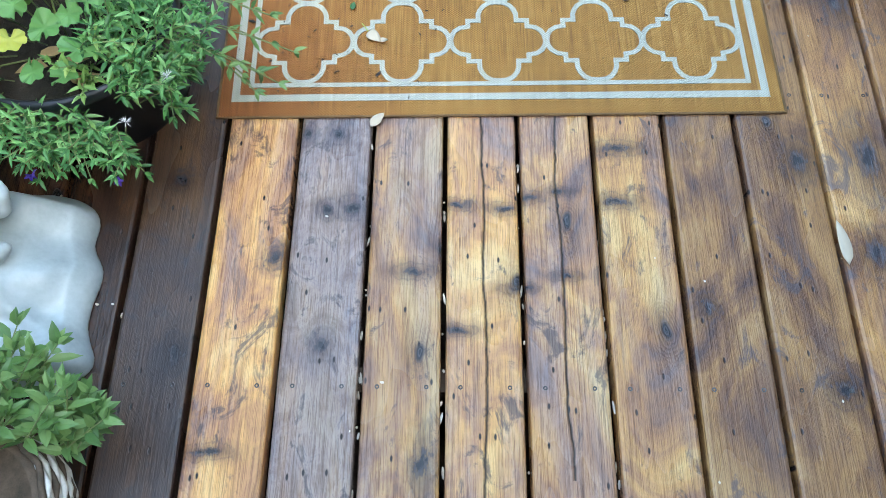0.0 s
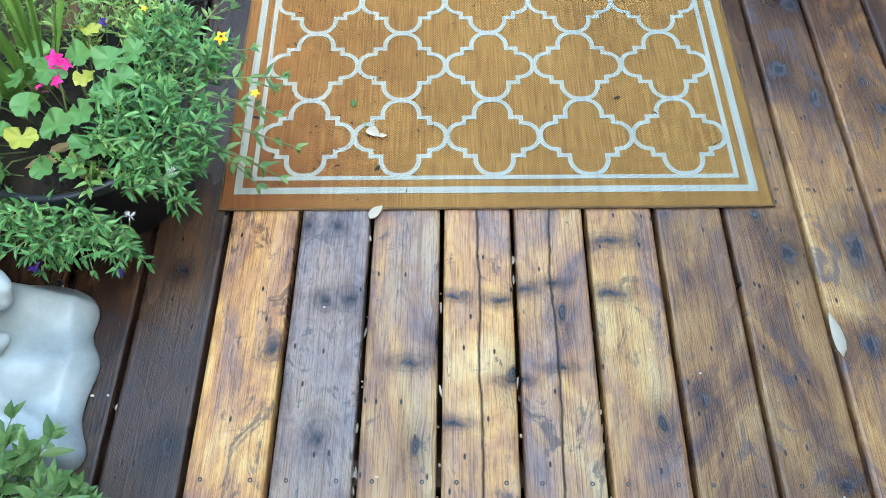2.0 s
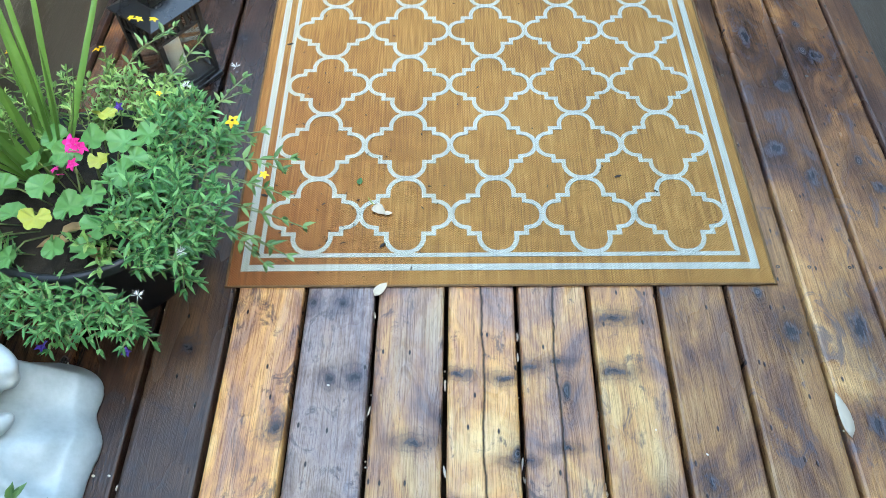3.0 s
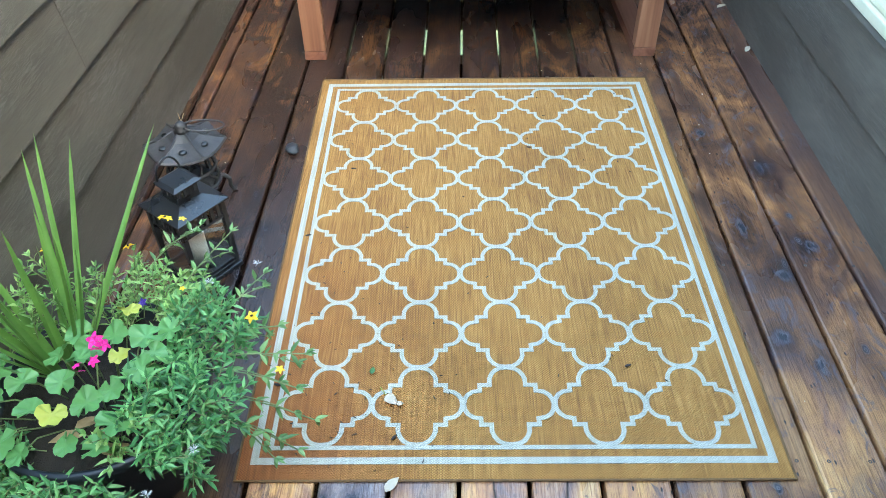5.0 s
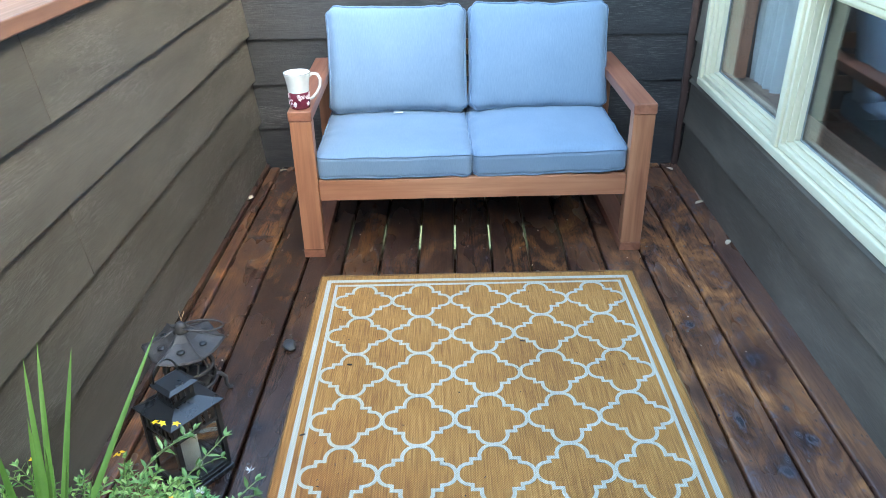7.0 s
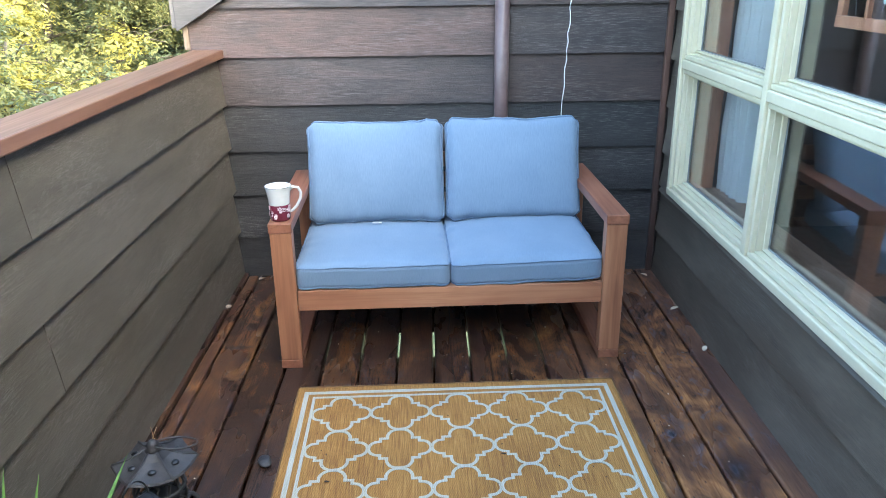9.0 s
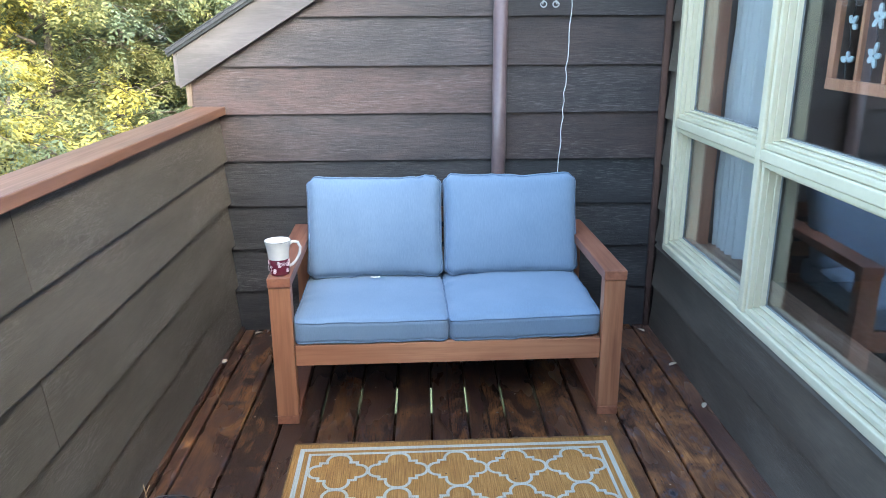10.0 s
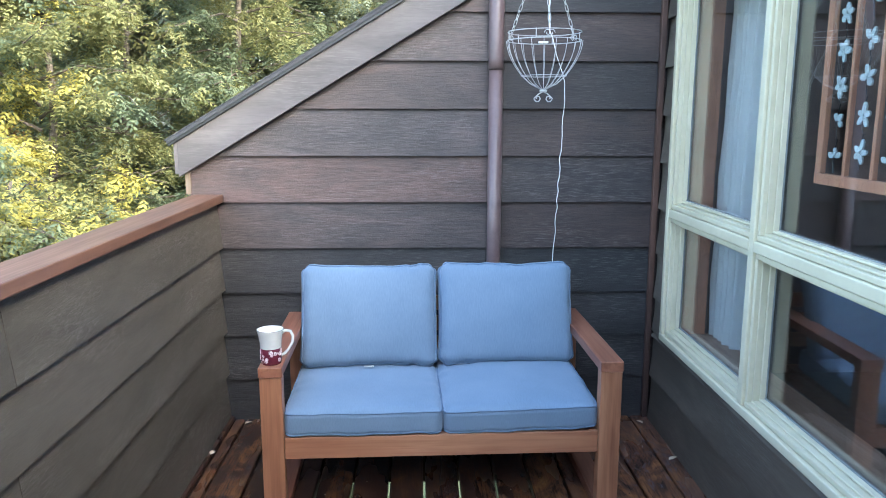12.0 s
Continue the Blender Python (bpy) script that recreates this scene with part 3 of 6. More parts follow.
wall_north = tagged(part("wall_north", prism([(-1.245, -0.30), (1.30, -0.30), (1.30, 2.72), (rake_x(2.72), 2.72), (-1.245, RAKE_Z + 0.02)], Y_BACK, Y_BACK + 0.12, axis=1), SIDING_BACK),
                    "gable wall of weathered brown lapped boards under a sloping roof edge", "wall", kind="structure")
BOARD_TINTS = ((1.02, 0.98, 0.98, 1), (1.22, 1.00, 0.94, 1), (0.92, 0.93, 0.98, 1), (1.12, 0.98, 0.94, 1))
for i in range(11):
    z0, z1 = LAPS[i], LAPS[i + 1]
    left = X_LEFT - 0.03 if z1 < 1.11 else -1.243
    lean = 0.0
    if z0 > RAKE_Z - 0.12:
        left, lean = max(-1.243, rake_x(z0) - 0.12), (z1 - z0) / RAKE_SLOPE
    # boards below 0.85 m are darker and bluer; right of the pipe darker still
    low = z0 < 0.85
    part("board", lap_board_x(left, 0.2305, z0, z1, Y_BACK, lean), SIDING_BACK, wall_north).color = (0.50, 0.60, 0.66, 1) if low else BOARD_TINTS[i % 4]
    tint = (0.42, 0.52, 0.58, 1) if low else tuple(c * 0.62 for c in BOARD_TINTS[(i + 1) % 4][:3]) + (1,)
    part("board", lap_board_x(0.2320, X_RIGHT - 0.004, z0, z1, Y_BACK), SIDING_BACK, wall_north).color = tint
tagged(part("trim", box((-1.262, Y_BACK - 0.028, 1.162), (-1.236, Y_BACK + 0.03, RAKE_Z + 0.03), 0.002), BARE_WOOD),
       "short bare wood corner strip under the roof edge", "trim", kind="structure")
tagged(part("trim", box((X_RIGHT - 0.030, Y_BACK - 0.048, 0.0), (X_RIGHT - 0.002, Y_BACK - 0.023, 2.7), 0.003), TRIM_WOOD),
       "reddish wooden corner strip between the two walls", "trim", kind="structure")


def rake(lo, hi, y0, y1, x0, x1):
    """A sloping board with plumb ends; lo and hi: heights over the rake line."""
    def z(x, d):
        return RAKE_Z + (x - RAKE_X) * RAKE_SLOPE + d
    return prism([(x0, z(x0, lo)), (x1, z(x1, lo)), (x1, z(x1, hi)), (x0, z(x0, hi))], y0, y1, axis=1)


rake_board = tagged(part("rake_board", rake(0.0, 0.178, Y_BACK - 0.062, Y_BACK - 0.024, -1.278, 1.02), FASCIA),
                    "grey-brown rake board along the sloping roof edge", "trim", kind="structure")
part("end_board", box((-1.298, Y_BACK - 0.058, 1.262), (-1.280, Y_BACK + 0.6, 1.425)), FASCIA, rake_board)
roof = tagged(part("roof", rake(0.182, 0.200, Y_BACK - 0.085, Y_BACK + 3.0, -1.322, 1.04), ROOF),
              "dark asphalt roof edge sloping up over the gable", "roof", kind="structure")
part("drip_edge", rake(0.168, 0.181, Y_BACK - 0.080, Y_BACK - 0.063, -1.318, 1.02), BLACK_METAL, roof)
for k in range(16):
    x0 = -1.330 + k * 0.145
    part("shingle", rake(0.201, 0.207, Y_BACK - 0.088, Y_BACK + 0.9, x0, x0 + 0.150), ROOF, roof)

# house wall with the window; its unseen upper part is added to shade the balcony
WIN_Y0, WIN_Y1, WIN_Z0, WIN_Z1 = 0.30, 2.632, 0.472, 2.20
wall_east = thing("wall_east", label="house wall of dark lapped boards round a large white window", category="wall", kind="structure")
FX = X_RIGHT + 0.024
for a, b in (((FX, Y_FRONT, -0.30), (1.20, Y_BACK - 0.001, WIN_Z0 + 0.02)), ((FX, WIN_Y1 + 0.034, WIN_Z0 + 0.021), (1.20, Y_BACK - 0.001, WIN_Z1 - 0.021)),
             ((FX, Y_FRONT, WIN_Z0 + 0.021), (1.20, WIN_Y0 + 0.02, WIN_Z1 - 0.021)), ((FX, Y_FRONT, WIN_Z1 - 0.02), (1.20, Y_BACK - 0.001, 2.80)),
             ((FX, -4.0, 2.801), (1.20, Y_BACK - 0.001, 3.10))):
    part("wall_core", box(a, b), SIDING_RIGHT, wall_east)
EAST_LAPS = [-0.01, 0.232, 0.440, 0.64, 0.865, 1.09, 1.315, 1.54, 1.765, 1.99, 2.215, 2.44, 2.665]
for i in range(12):
    z0, z1 = EAST_LAPS[i], EAST_LAPS[i + 1]
    if z1 <= WIN_Z0 + 0.02:
        spans = ((Y_FRONT, Y_BACK - 0.05),)
    elif z0 >= WIN_Z1:
        spans = ((Y_FRONT, Y_BACK - 0.05),)
    else:
        if z0 < WIN_Z0:
            part("board", lap_board_y(Y_FRONT, Y_BACK - 0.05, z0, WIN_Z0 - 0.012, FX, -1), SIDING_RIGHT, wall_east)
            z0 = WIN_Z0
        spans = ((WIN_Y1 + 0.002, Y_BACK - 0.05), (Y_FRONT, WIN_Y0 - 0.002))
    for y0, y1 in spans:
        part("board", lap_board_y(y0, y1, z0, z1, FX, -1), SIDING_RIGHT, wall_east)
wall_south = tagged(part("wall_south", box((-1.225, Y_FRONT - 0.12, -0.30), (1.2, Y_FRONT, 2.3)), SIDING_BACK),
                    "plain boarded wall that closes the balcony", "wall", kind="structure")


# ---- window: four framed panes in one white frame ----
def ring_y(y0, y1, z0, z1, w, x0, x1, bevel=0.004):
    """The four bars of a frame in a plane of constant x, as separate boxes."""
    return [box((x0, y0, z0), (x1, y1, z0 + w), bevel), box((x0, y0, z1 - w), (x1, y1, z1), bevel),
            box((x0 + 0.0012, y0, z0 + w), (x1 - 0.0012, y0 + w, z1 - w), bevel), box((x0 + 0.0012, y1 - w, z0 + w), (x1 - 0.0012, y1, z1 - w), bevel)]


window = thing("window_1", label="large white framed window of four fixed panes", category="window", kind="structure")
WX = X_RIGHT - 0.018
M_Y, M_Z = 1.722, 1.092
for bm in ring_y(WIN_Y0, WIN_Y1, WIN_Z0, WIN_Z1, 0.034, WX, WX + 0.10, 0.005):
    part("window_frame", bm, PVC, window)
part("mullion", box((WX + 0.004, M_Y - 0.020, WIN_Z0 + 0.034), (WX + 0.10, M_Y + 0.020, WIN_Z1 - 0.034), 0.005), PVC, window)
for y0, y1 in ((WIN_Y0 + 0.034, M_Y - 0.020), (M_Y + 0.020, WIN_Y1 - 0.034)):
    part("transom", box((WX + 0.004, y0, M_Z - 0.020), (WX + 0.10, y1, M_Z + 0.020), 0.005), PVC, window)
    for z0, z1 in ((WIN_Z0 + 0.034, M_Z - 0.020), (M_Z + 0.020, WIN_Z1 - 0.034)):
        pane = part("pane", box((WX + 0.078, y0 + 0.02, z0 + 0.02), (WX + 0.082, y1 - 0.02, z1 - 0.02)), GLASS, window)
        pane.visible_shadow = False
        for bm in ring_y(y0 + 0.0022, y1 - 0.0022, z0 + 0.0022, z1 - 0.0022, 0.019, WX + 0.014, WX + 0.0765, 0.003):
            part("sash", bm, PVC, window)
        for bm in ring_y(y0 + 0.0222, y1 - 0.0222, z0 + 0.0222, z1 - 0.0222, 0.008, WX + 0.030, WX + 0.0765, 0.002):
            part("rebate", bm, PVC, window)
        for bm in ring_y(y0 + 0.0322, y1 - 0.0322, z0 + 0.0322, z1 - 0.0322, 0.009, WX + 0.052, WX + 0.0765, 0.003):
            part("bead", bm, PVC, window)
        for bm in ring_y(y0 + 0.0302, y1 - 0.0302, z0 + 0.0302, z1 - 0.0302, 0.015, WX + 0.070, WX + 0.0775, 0.0):
            part("gasket", bm, SEAL, window)
        for bm in ring_y(y0 + 0.0002, y1 - 0.0002, z0 + 0.0002, z1 - 0.0002, 0.0019, WX + 0.024, WX + 0.06, 0.0):
            part("joint", bm, SEAL, window)

# ---- the room behind it ----
R0, R1 = 1.201, 4.6
for name, a, b, mat, lab in (
        ("room_floor", (R0, -2.0, -0.06), (R1, Y_BACK + 0.6, 0.0), CARPET, "grey-brown carpeted floor of the room indoors"),
        ("room_ceiling", (R0, -2.0, 2.62), (R1, Y_BACK + 0.6, 2.70), PLASTER, "plain plaster ceiling of the room indoors"),
        ("room_wall_east", (R1, -2.0, 0.0), (R1 + 0.1, Y_BACK + 0.6, 2.62), PLASTER, "dim plaster wall of the room indoors"),
        ("room_wall_south", (R0, -2.1, 0.0), (R1, -2.0, 2.62), PLASTER, "dim plaster wall of the room indoors"),
        ("room_wall_north", (R0, Y_BACK + 0.6, 0.0), (R1, Y_BACK + 0.7, 2.62), PLASTER, "dim plaster wall of the room indoors")):
    tagged(part(name, box(a, b), mat), lab, "wall", kind="structure")
inner = thing("window_2", label="stained wooden lining and sill inside the window", category="window lining", kind="structure")
part("window_sill", box((WX + 0.102, WIN_Y0, WIN_Z0 - 0.012), (1.33, WIN_Y1 + 0.03, WIN_Z0 + 0.020), 0.004), SILL_WOOD, inner)
part("jamb", box((WX + 0.102, WIN_Y1 + 0.002, WIN_Z0 + 0.021), (1.255, WIN_Y1 + 0.032, WIN_Z1), 0.003), INNER_WOOD, inner)
part("casing", box((1.202, WIN_Y1 + 0.0325, WIN_Z0 + 0.021), (1.225, WIN_Y1 + 0.12, WIN_Z1), 0.003), INNER_WOOD, inner)


def build_curtain(y0, y1, x, z0, z1, folds, depth):
    bm = bmesh.new()
    n, rows = folds * 10, 10
    front = []
    for j in range(rows + 1):
        z = z0 + (z1 - z0) * j / rows
        line = []
        for i in range(n + 1):
            u = i / n
            y = y0 + (y1 - y0) * u + 0.012 * math.sin(3 * j + 5 * u)
            d = depth * (0.7 + 0.3 * math.sin(0.5 * j)) * math.sin(2 * math.pi * folds * u + 0.15 * j) + 0.006 * math.sin(17 * u)
            line.append(bm.verts.new((x + d, y, z)))
        front.append(line)
    for a, b in zip(front, front[1:]):
        for i in range(n):
            bm.faces.new((a[i], a[i + 1], b[i + 1], b[i]))
    ob = part("curtain", bm, CURTAIN, smooth=True)
    solid = ob.modifiers.new("thick", 'SOLIDIFY')
    solid.thickness = 0.003
    return tagged(ob, "pale gathered curtain hanging indoors beside the window", "curtain")


build_curtain(2.36, 2.66, 1.305, 0.03, 2.50, 5, 0.030)
curtain_rod = tagged(part("curtain_rod", tube([(1.30, 0.2, 2.515), (1.30, 2.78, 2.515)], 0.012, 10), BLACK_METAL, smooth=True), "dark metal curtain rod above the window indoors", "curtain rod")


def build_glass_panel():
    """A wooden framed leaded panel with milky petals, hung inside the window."""
    x, y0, y1, z0, z1 = 1.165, 1.13, 1.575, 1.325, 2.02
    panel = thing("leaded_panel", (x, y1, z0), label="orange wooden framed leaded glass panel with milky petals hung indoors", category="glass panel")
    w, h, t = y1 - y0, z1 - z0, 0.035
    for a, b in (((-0.010, -w, 0), (0.010, 0, t)), ((-0.010, -w, h - t), (0.010, 0, h)), ((-0.009, -t, t), (0.009, 0, h - t)), ((-0.009, -w, t), (0.009, -w + t, h - t)),
                 ((-0.008, -w * 0.36 - 0.008, t), (0.008, -w * 0.36 + 0.008, h - t)), ((-0.008, -w * 0.68 - 0.008, t), (0.008, -w * 0.68 + 0.008, h - t))):
        part("frame_bar", box(a, b, 0.002), INNER_WOOD, panel)
    rng = random.Random(4)
    for col, yc in enumerate((-0.095, -0.23, -0.365)):
        for row in range(6):
            zc = 0.09 + row * 0.108 + (0.02 if col == 1 else 0.0)
            if zc > h - 0.07:
                continue
            start = rng.uniform(0, 1.0)
            for k in range(rng.choice((3, 4, 5))):
                ang = start + k * 1.3
                bm = bmesh.new()
                ring = []
                L, W = rng.uniform(0.024, 0.036), rng.uniform(0.008, 0.011)
                for i in range(12):
                    q = 2 * math.pi * i / 12
                    u, v = L / 2 + L / 2 * math.cos(q) + 0.004, W * math.sin(q)
                    ring.append((yc + u * math.cos(ang) - v * math.sin(ang), zc + u * math.sin(ang) + v * math.cos(ang)))
                prism(ring, -0.003, 0.003, axis=0, bm=bm)
                part("petal", bm, PETAL_GLASS, panel)
            part("lead", tube([(0, yc, zc - 0.05), (0, yc + 0.01, zc), (0, yc - 0.006, zc + 0.055)], 0.002, 5), BLACK_METAL, panel)
    for yy in (-0.06, -w + 0.06):
        part("cord", tube([(0, yy, h), (0, yy, 2.19 - z0)], 0.0015, 5), CORD, panel)


build_glass_panel()


# ---- rug ----
RUG_TURN = math.degrees(0.0192)
RUG_W, RUG_L, RUG_T = 1.187, 1.676, 0.0055
TILE_X, TILE_Y = 0.2095, 0.2155
RUG_FLARE = 0.0135   # the far end is a little wider


def ribbon(bm, pts, width, z):
    """A flat raised band along points in the plane."""
    pts = [Vector((p[0], p[1])) for p in pts]
    left, right = [], []
    for i, p in enumerate(pts):
        a = pts[max(0, i - 1)]
        b = pts[min(len(pts) - 1, i + 1)]
        d1 = (p - a).normalized() if i else (b - p).normalized()
        d2 = (b - p).normalized() if i < len(pts) - 1 else d1
        nrm = Vector((-(d1 + d2).y, (d1 + d2).x)).normalized()
        k = width / 2 / max(0.5, nrm.dot(Vector((-d1.y, d1.x))))
        left.append(p + nrm * k)
        right.append(p - nrm * k)
    lo = z - 0.004
    vs = [[bm.verts.new((q.x, q.y, h)) for q in line] for line, h in ((left, lo), (left, z), (right, z), (right, lo))]
    for a, b in zip(vs, vs[1:]):
        for i in range(len(pts) - 1):
            bm.faces.new((a[i], a[i + 1], b[i + 1], b[i]))


def flare(bm):
    for v in bm.verts:
        v.co.x += RUG_FLARE * (v.co.x / RUG_W * 2 - 1) * v.co.y / RUG_L


def build_rug():
    rug = thing("rug", (-0.5905, 0.001, 0.0), RUG_TURN, "golden straw outdoor rug with white quatrefoil lattice on the deck", "rug")
    bm = bmesh.new()
    nx, ny = 36, 50
    def height(x, y):
        e = min(x, RUG_W - x, y, RUG_L - y)
        return RUG_T * min(1.0, 0.45 + e / 0.006) + 0.0005 * math.sin(7 * x + 2 * y)
    top = [[bm.verts.new((RUG_W * i / nx, RUG_L * j / ny, height(RUG_W * i / nx, RUG_L * j / ny))) for i in range(nx + 1)] for j in range(ny + 1)]
    for j in range(ny):
        for i in range(nx):
            bm.faces.new((top[j][i], top[j][i + 1], top[j + 1][i + 1], top[j + 1][i]))
    loop = [top[0][i] for i in range(nx + 1)] + [top[j][nx] for j in range(1, ny + 1)] + [top[ny][i] for i in range(nx - 1, -1, -1)] + [top[j][0] for j in range(ny - 1, 0, -1)]
    low = [bm.verts.new((v.co.x, v.co.y, 0.0005)) for v in loop]
    for i in range(len(loop)):
        bm.faces.new((loop[i], low[i], low[(i + 1) % len(loop)], loop[(i + 1) % len(loop)]))
    flare(bm)
    part("field", bm, RUG, rug, "golden woven straw field", smooth=False)
    z = RUG_T + 0.0014
    bm = bmesh.new()
    for ox, oy, w in ((0.0355, 0.046, 0.0165), (0.0665, 0.0785, 0.0105)):
        a, b, c, d = ox, RUG_W - ox, oy, RUG_L - oy
        h = w / 2
        for p, q in (((a - h, c), (b + h, c)), ((a - h, d), (b + h, d)), ((a, c + h), (a, d - h)), ((b, c + h), (b, d - h))):
            n = 24
            ribbon(bm, [(p[0] + (q[0] - p[0]) * i / n, p[1] + (q[1] - p[1]) * i / n) for i in range(n + 1)], w, z)
    flare(bm)
    rim = bmesh.new()
    ring = [(RUG_W * i / 24, 0.0) for i in range(24)] + [(RUG_W, RUG_L * i / 30) for i in range(30)] + [(RUG_W * (1 - i / 24), RUG_L) for i in range(24)] + [(0.0, RUG_L * (1 - i / 30)) for i in range(30)]
    tube([(x, y, 0.0036) for x, y in ring], 0.0030, 6, True, bm=rim)
    flare(rim)
    part("binding", rim, BINDING, rug, "dark stitched edge binding", smooth=True)
    part("border_line", bm, RUG_LINE, rug, "white woven border lines")
    # one quarter of a quatrefoil: lobe, two steps, lobe
    quarter = [(0.0, 0.0), (0.02, 0.13), (0.09, 0.25), (0.20, 0.33), (0.37, 0.36), (0.37, 0.515), (0.595, 0.515), (0.595, 0.68), (0.64, 0.80), (0.72, 0.91), (0.84, 0.98), (1.0, 1.0)]
    bm = bmesh.new()
    fx, fy = (RUG_W - 5 * TILE_X) / 2, (RUG_L - 7 * TILE_Y) / 2
    for i in range(5):
        for j in range(7):
            cx, cy = fx + (i + 0.5) * TILE_X, fy + (j + 0.5) * TILE_Y
            for sx in (-1, 1):
                for sy in (-1, 1):
                    ribbon(bm, [(cx + sx * (1 - u) * TILE_X / 2 * 0.985, cy + sy * v * TILE_Y / 2 * 0.985) for u, v in quarter], 0.0105, z - 0.0002 + 0.0003 * ((sx + 1) / 2 + (sy + 1)))
    flare(bm)
    part("lattice", bm, RUG_LINE, rug, "white woven quatrefoil lattice")
    return rug


build_rug()


# ---- bench with cushions ----
SOFA_W, SOFA_D = 1.375, 0.80
SOFA_TURN = math.degrees(0.0275)
SOFA_AT = (-0.729, 1.834, 0.0)


def build_sofa():
    sofa = thing("garden_bench", SOFA_AT, SOFA_TURN, "reddish brown wooden two-seat garden bench with broad flat arms", "bench")
    w, d, t = SOFA_W, SOFA_D, 0.085
    for side, x in (("a", 0.0), ("b", w - t)):
        part("floor_rail", box((x, 0.0, 0.0), (x + t, d, 0.036), 0.003), SOFA_Y, sofa)
        part("leg", box((x + 0.001, 0.001, 0.0365), (x + t - 0.001, 0.052, 0.578), 0.003), SOFA_Z, sofa)
        part("leg", box((x + 0.001, d - 0.053, 0.0365), (x + t - 0.001, d - 0.001, 0.578), 0.003), SOFA_Z, sofa)
        part("armrest", box((x - 0.002, -0.004, 0.579), (x + t + 0.002, d, 0.619), 0.004), SOFA_Y, sofa)
        xs = x + t + 0.001 if x == 0 else x - 0.024
        part("side_rail", box((xs, 0.055, 0.25), (xs + 0.022, d - 0.055, 0.33), 0.002), SOFA_Y, sofa)
    part("front_rail", box((t + 0.001, 0.008, 0.250), (w - t - 0.001, 0.034, 0.336), 0.003), SOFA_X, sofa)
    part("back_rail", box((t + 0.001, d - 0.050, 0.250), (w - t - 0.001, d - 0.025, 0.336), 0.003), SOFA_X, sofa)
    for k in range(3):
        z = 0.43 + 0.10 * k
        part("back_slat", box((t + 0.001, d - 0.045, z), (w - t - 0.001, d - 0.025, z + 0.07), 0.003), SOFA_X, sofa)
    for k in range(9):
        x = t + 0.04 + k * (w - 2 * t - 0.13) / 8
        part("seat_slat", box((x, 0.036, 0.312), (x + 0.05, d - 0.052, 0.330), 0.002), SOFA_Y, sofa)
    return sofa


def cushion_point(u, s, q, w, d, h, puff, soft, seed, dog):
    """A point of a padded box; u, s, q run from -1 to 1 across, along and through it."""
    half = Vector((w / 2, d / 2, h / 2))
    p = Vector((u * half.x, s * half.y, q * half.z))
    core = Vector([max(-a + soft, min(a - soft, c)) for a, c in zip(half, p)])
    off = p - core
    if off.length > 1e-6:
        p = core + off * min(1.0, soft / off.length)
    # corners drawn in, edges waisted, faces swollen
    k = max(0.0, (abs(u) - 0.84) / 0.16) * max(0.0, (abs(s) - 0.80) / 0.20)
    p.x -= math.copysign((0.006 + dog) * k, u)
    p.y -= math.copysign((0.006 + dog) * k, s)
    p.z += q * puff * ((1 - u * u) * (1 - s * s)) ** 0.55
    p.x += u * dog * (s ** 4 - 0.2 * (1 - s * s))
    p.y += s * dog * (u ** 4 - 0.4 * (1 - u * u))
    crease = noise.noise(Vector((p.x * 7 + seed, p.y * 7, q * 2))) * 0.004 + noise.noise(Vector((p.x * 24 + seed, p.y * 6, q))) * 0.0016
    pull = math.exp(-((abs(s) - 1) / 0.18) ** 2) * math.sin(u * 19 + 2 * math.sin(u * 5 + seed)) * (0.004 + 0.6 * dog) * max(0.0, noise.noise(Vector((u * 2.3 + seed, s, 4))) + 0.2)
    pull += math.exp(-((abs(u) - 1) / 0.15) ** 2) * math.sin(s * 17 + 2 * math.sin(s * 4 + seed)) * 0.008 * max(0.0, noise.noise(Vector((s * 2.1, u + seed, 8))) + 0.2)
    p.z += q * (crease + pull)
    p.y += s * abs(s) ** 3 * (0.007 * noise.noise(Vector((u * 2.2 + seed, 1.5, s))) + 0.5 * pull)
    return p + Vector((0, 0, h / 2))


def cushion(name, w, d, h, puff, soft, at, tilt, label, seed, dog=0.0):
    ob = thing(name, (0, 0, 0), 0, label, "cushion")
    shape = (w, d, h, puff, soft, seed, dog)
    bm = bmesh.new()
    bmesh.ops.create_cube(bm, size=2)
    bmesh.ops.subdivide_edges(bm, edges=bm.edges, cuts=29, use_grid_fill=True)
    for v in bm.verts:
        v.co = cushion_point(*v.co, *shape)
    part("cover", bm, FABRIC, ob, smooth=True)
    # piping sewn round both faces
    n = 26
    edge = [(-1 + 2 * i / n, -1) for i in range(n)] + [(1, -1 + 2 * i / n) for i in range(n)] + [(1 - 2 * i / n, 1) for i in range(n)] + [(-1, 1 - 2 * i / n) for i in range(n)]
    for q in (1, -1):
        line = [cushion_point(u, s, q * 0.93, *shape) + Vector((u * (abs(u) == 1), s * (abs(s) == 1), q * 0.6)) * 0.0012 for u, s in edge]
        part("piping", tube(line, 0.0036, 6, True), PIPING, ob, smooth=True)
    ob.matrix_world = pose(*SOFA_AT, 0, 0, SOFA_TURN) @ at @ pose(0, 0, 0, tilt)
    return ob


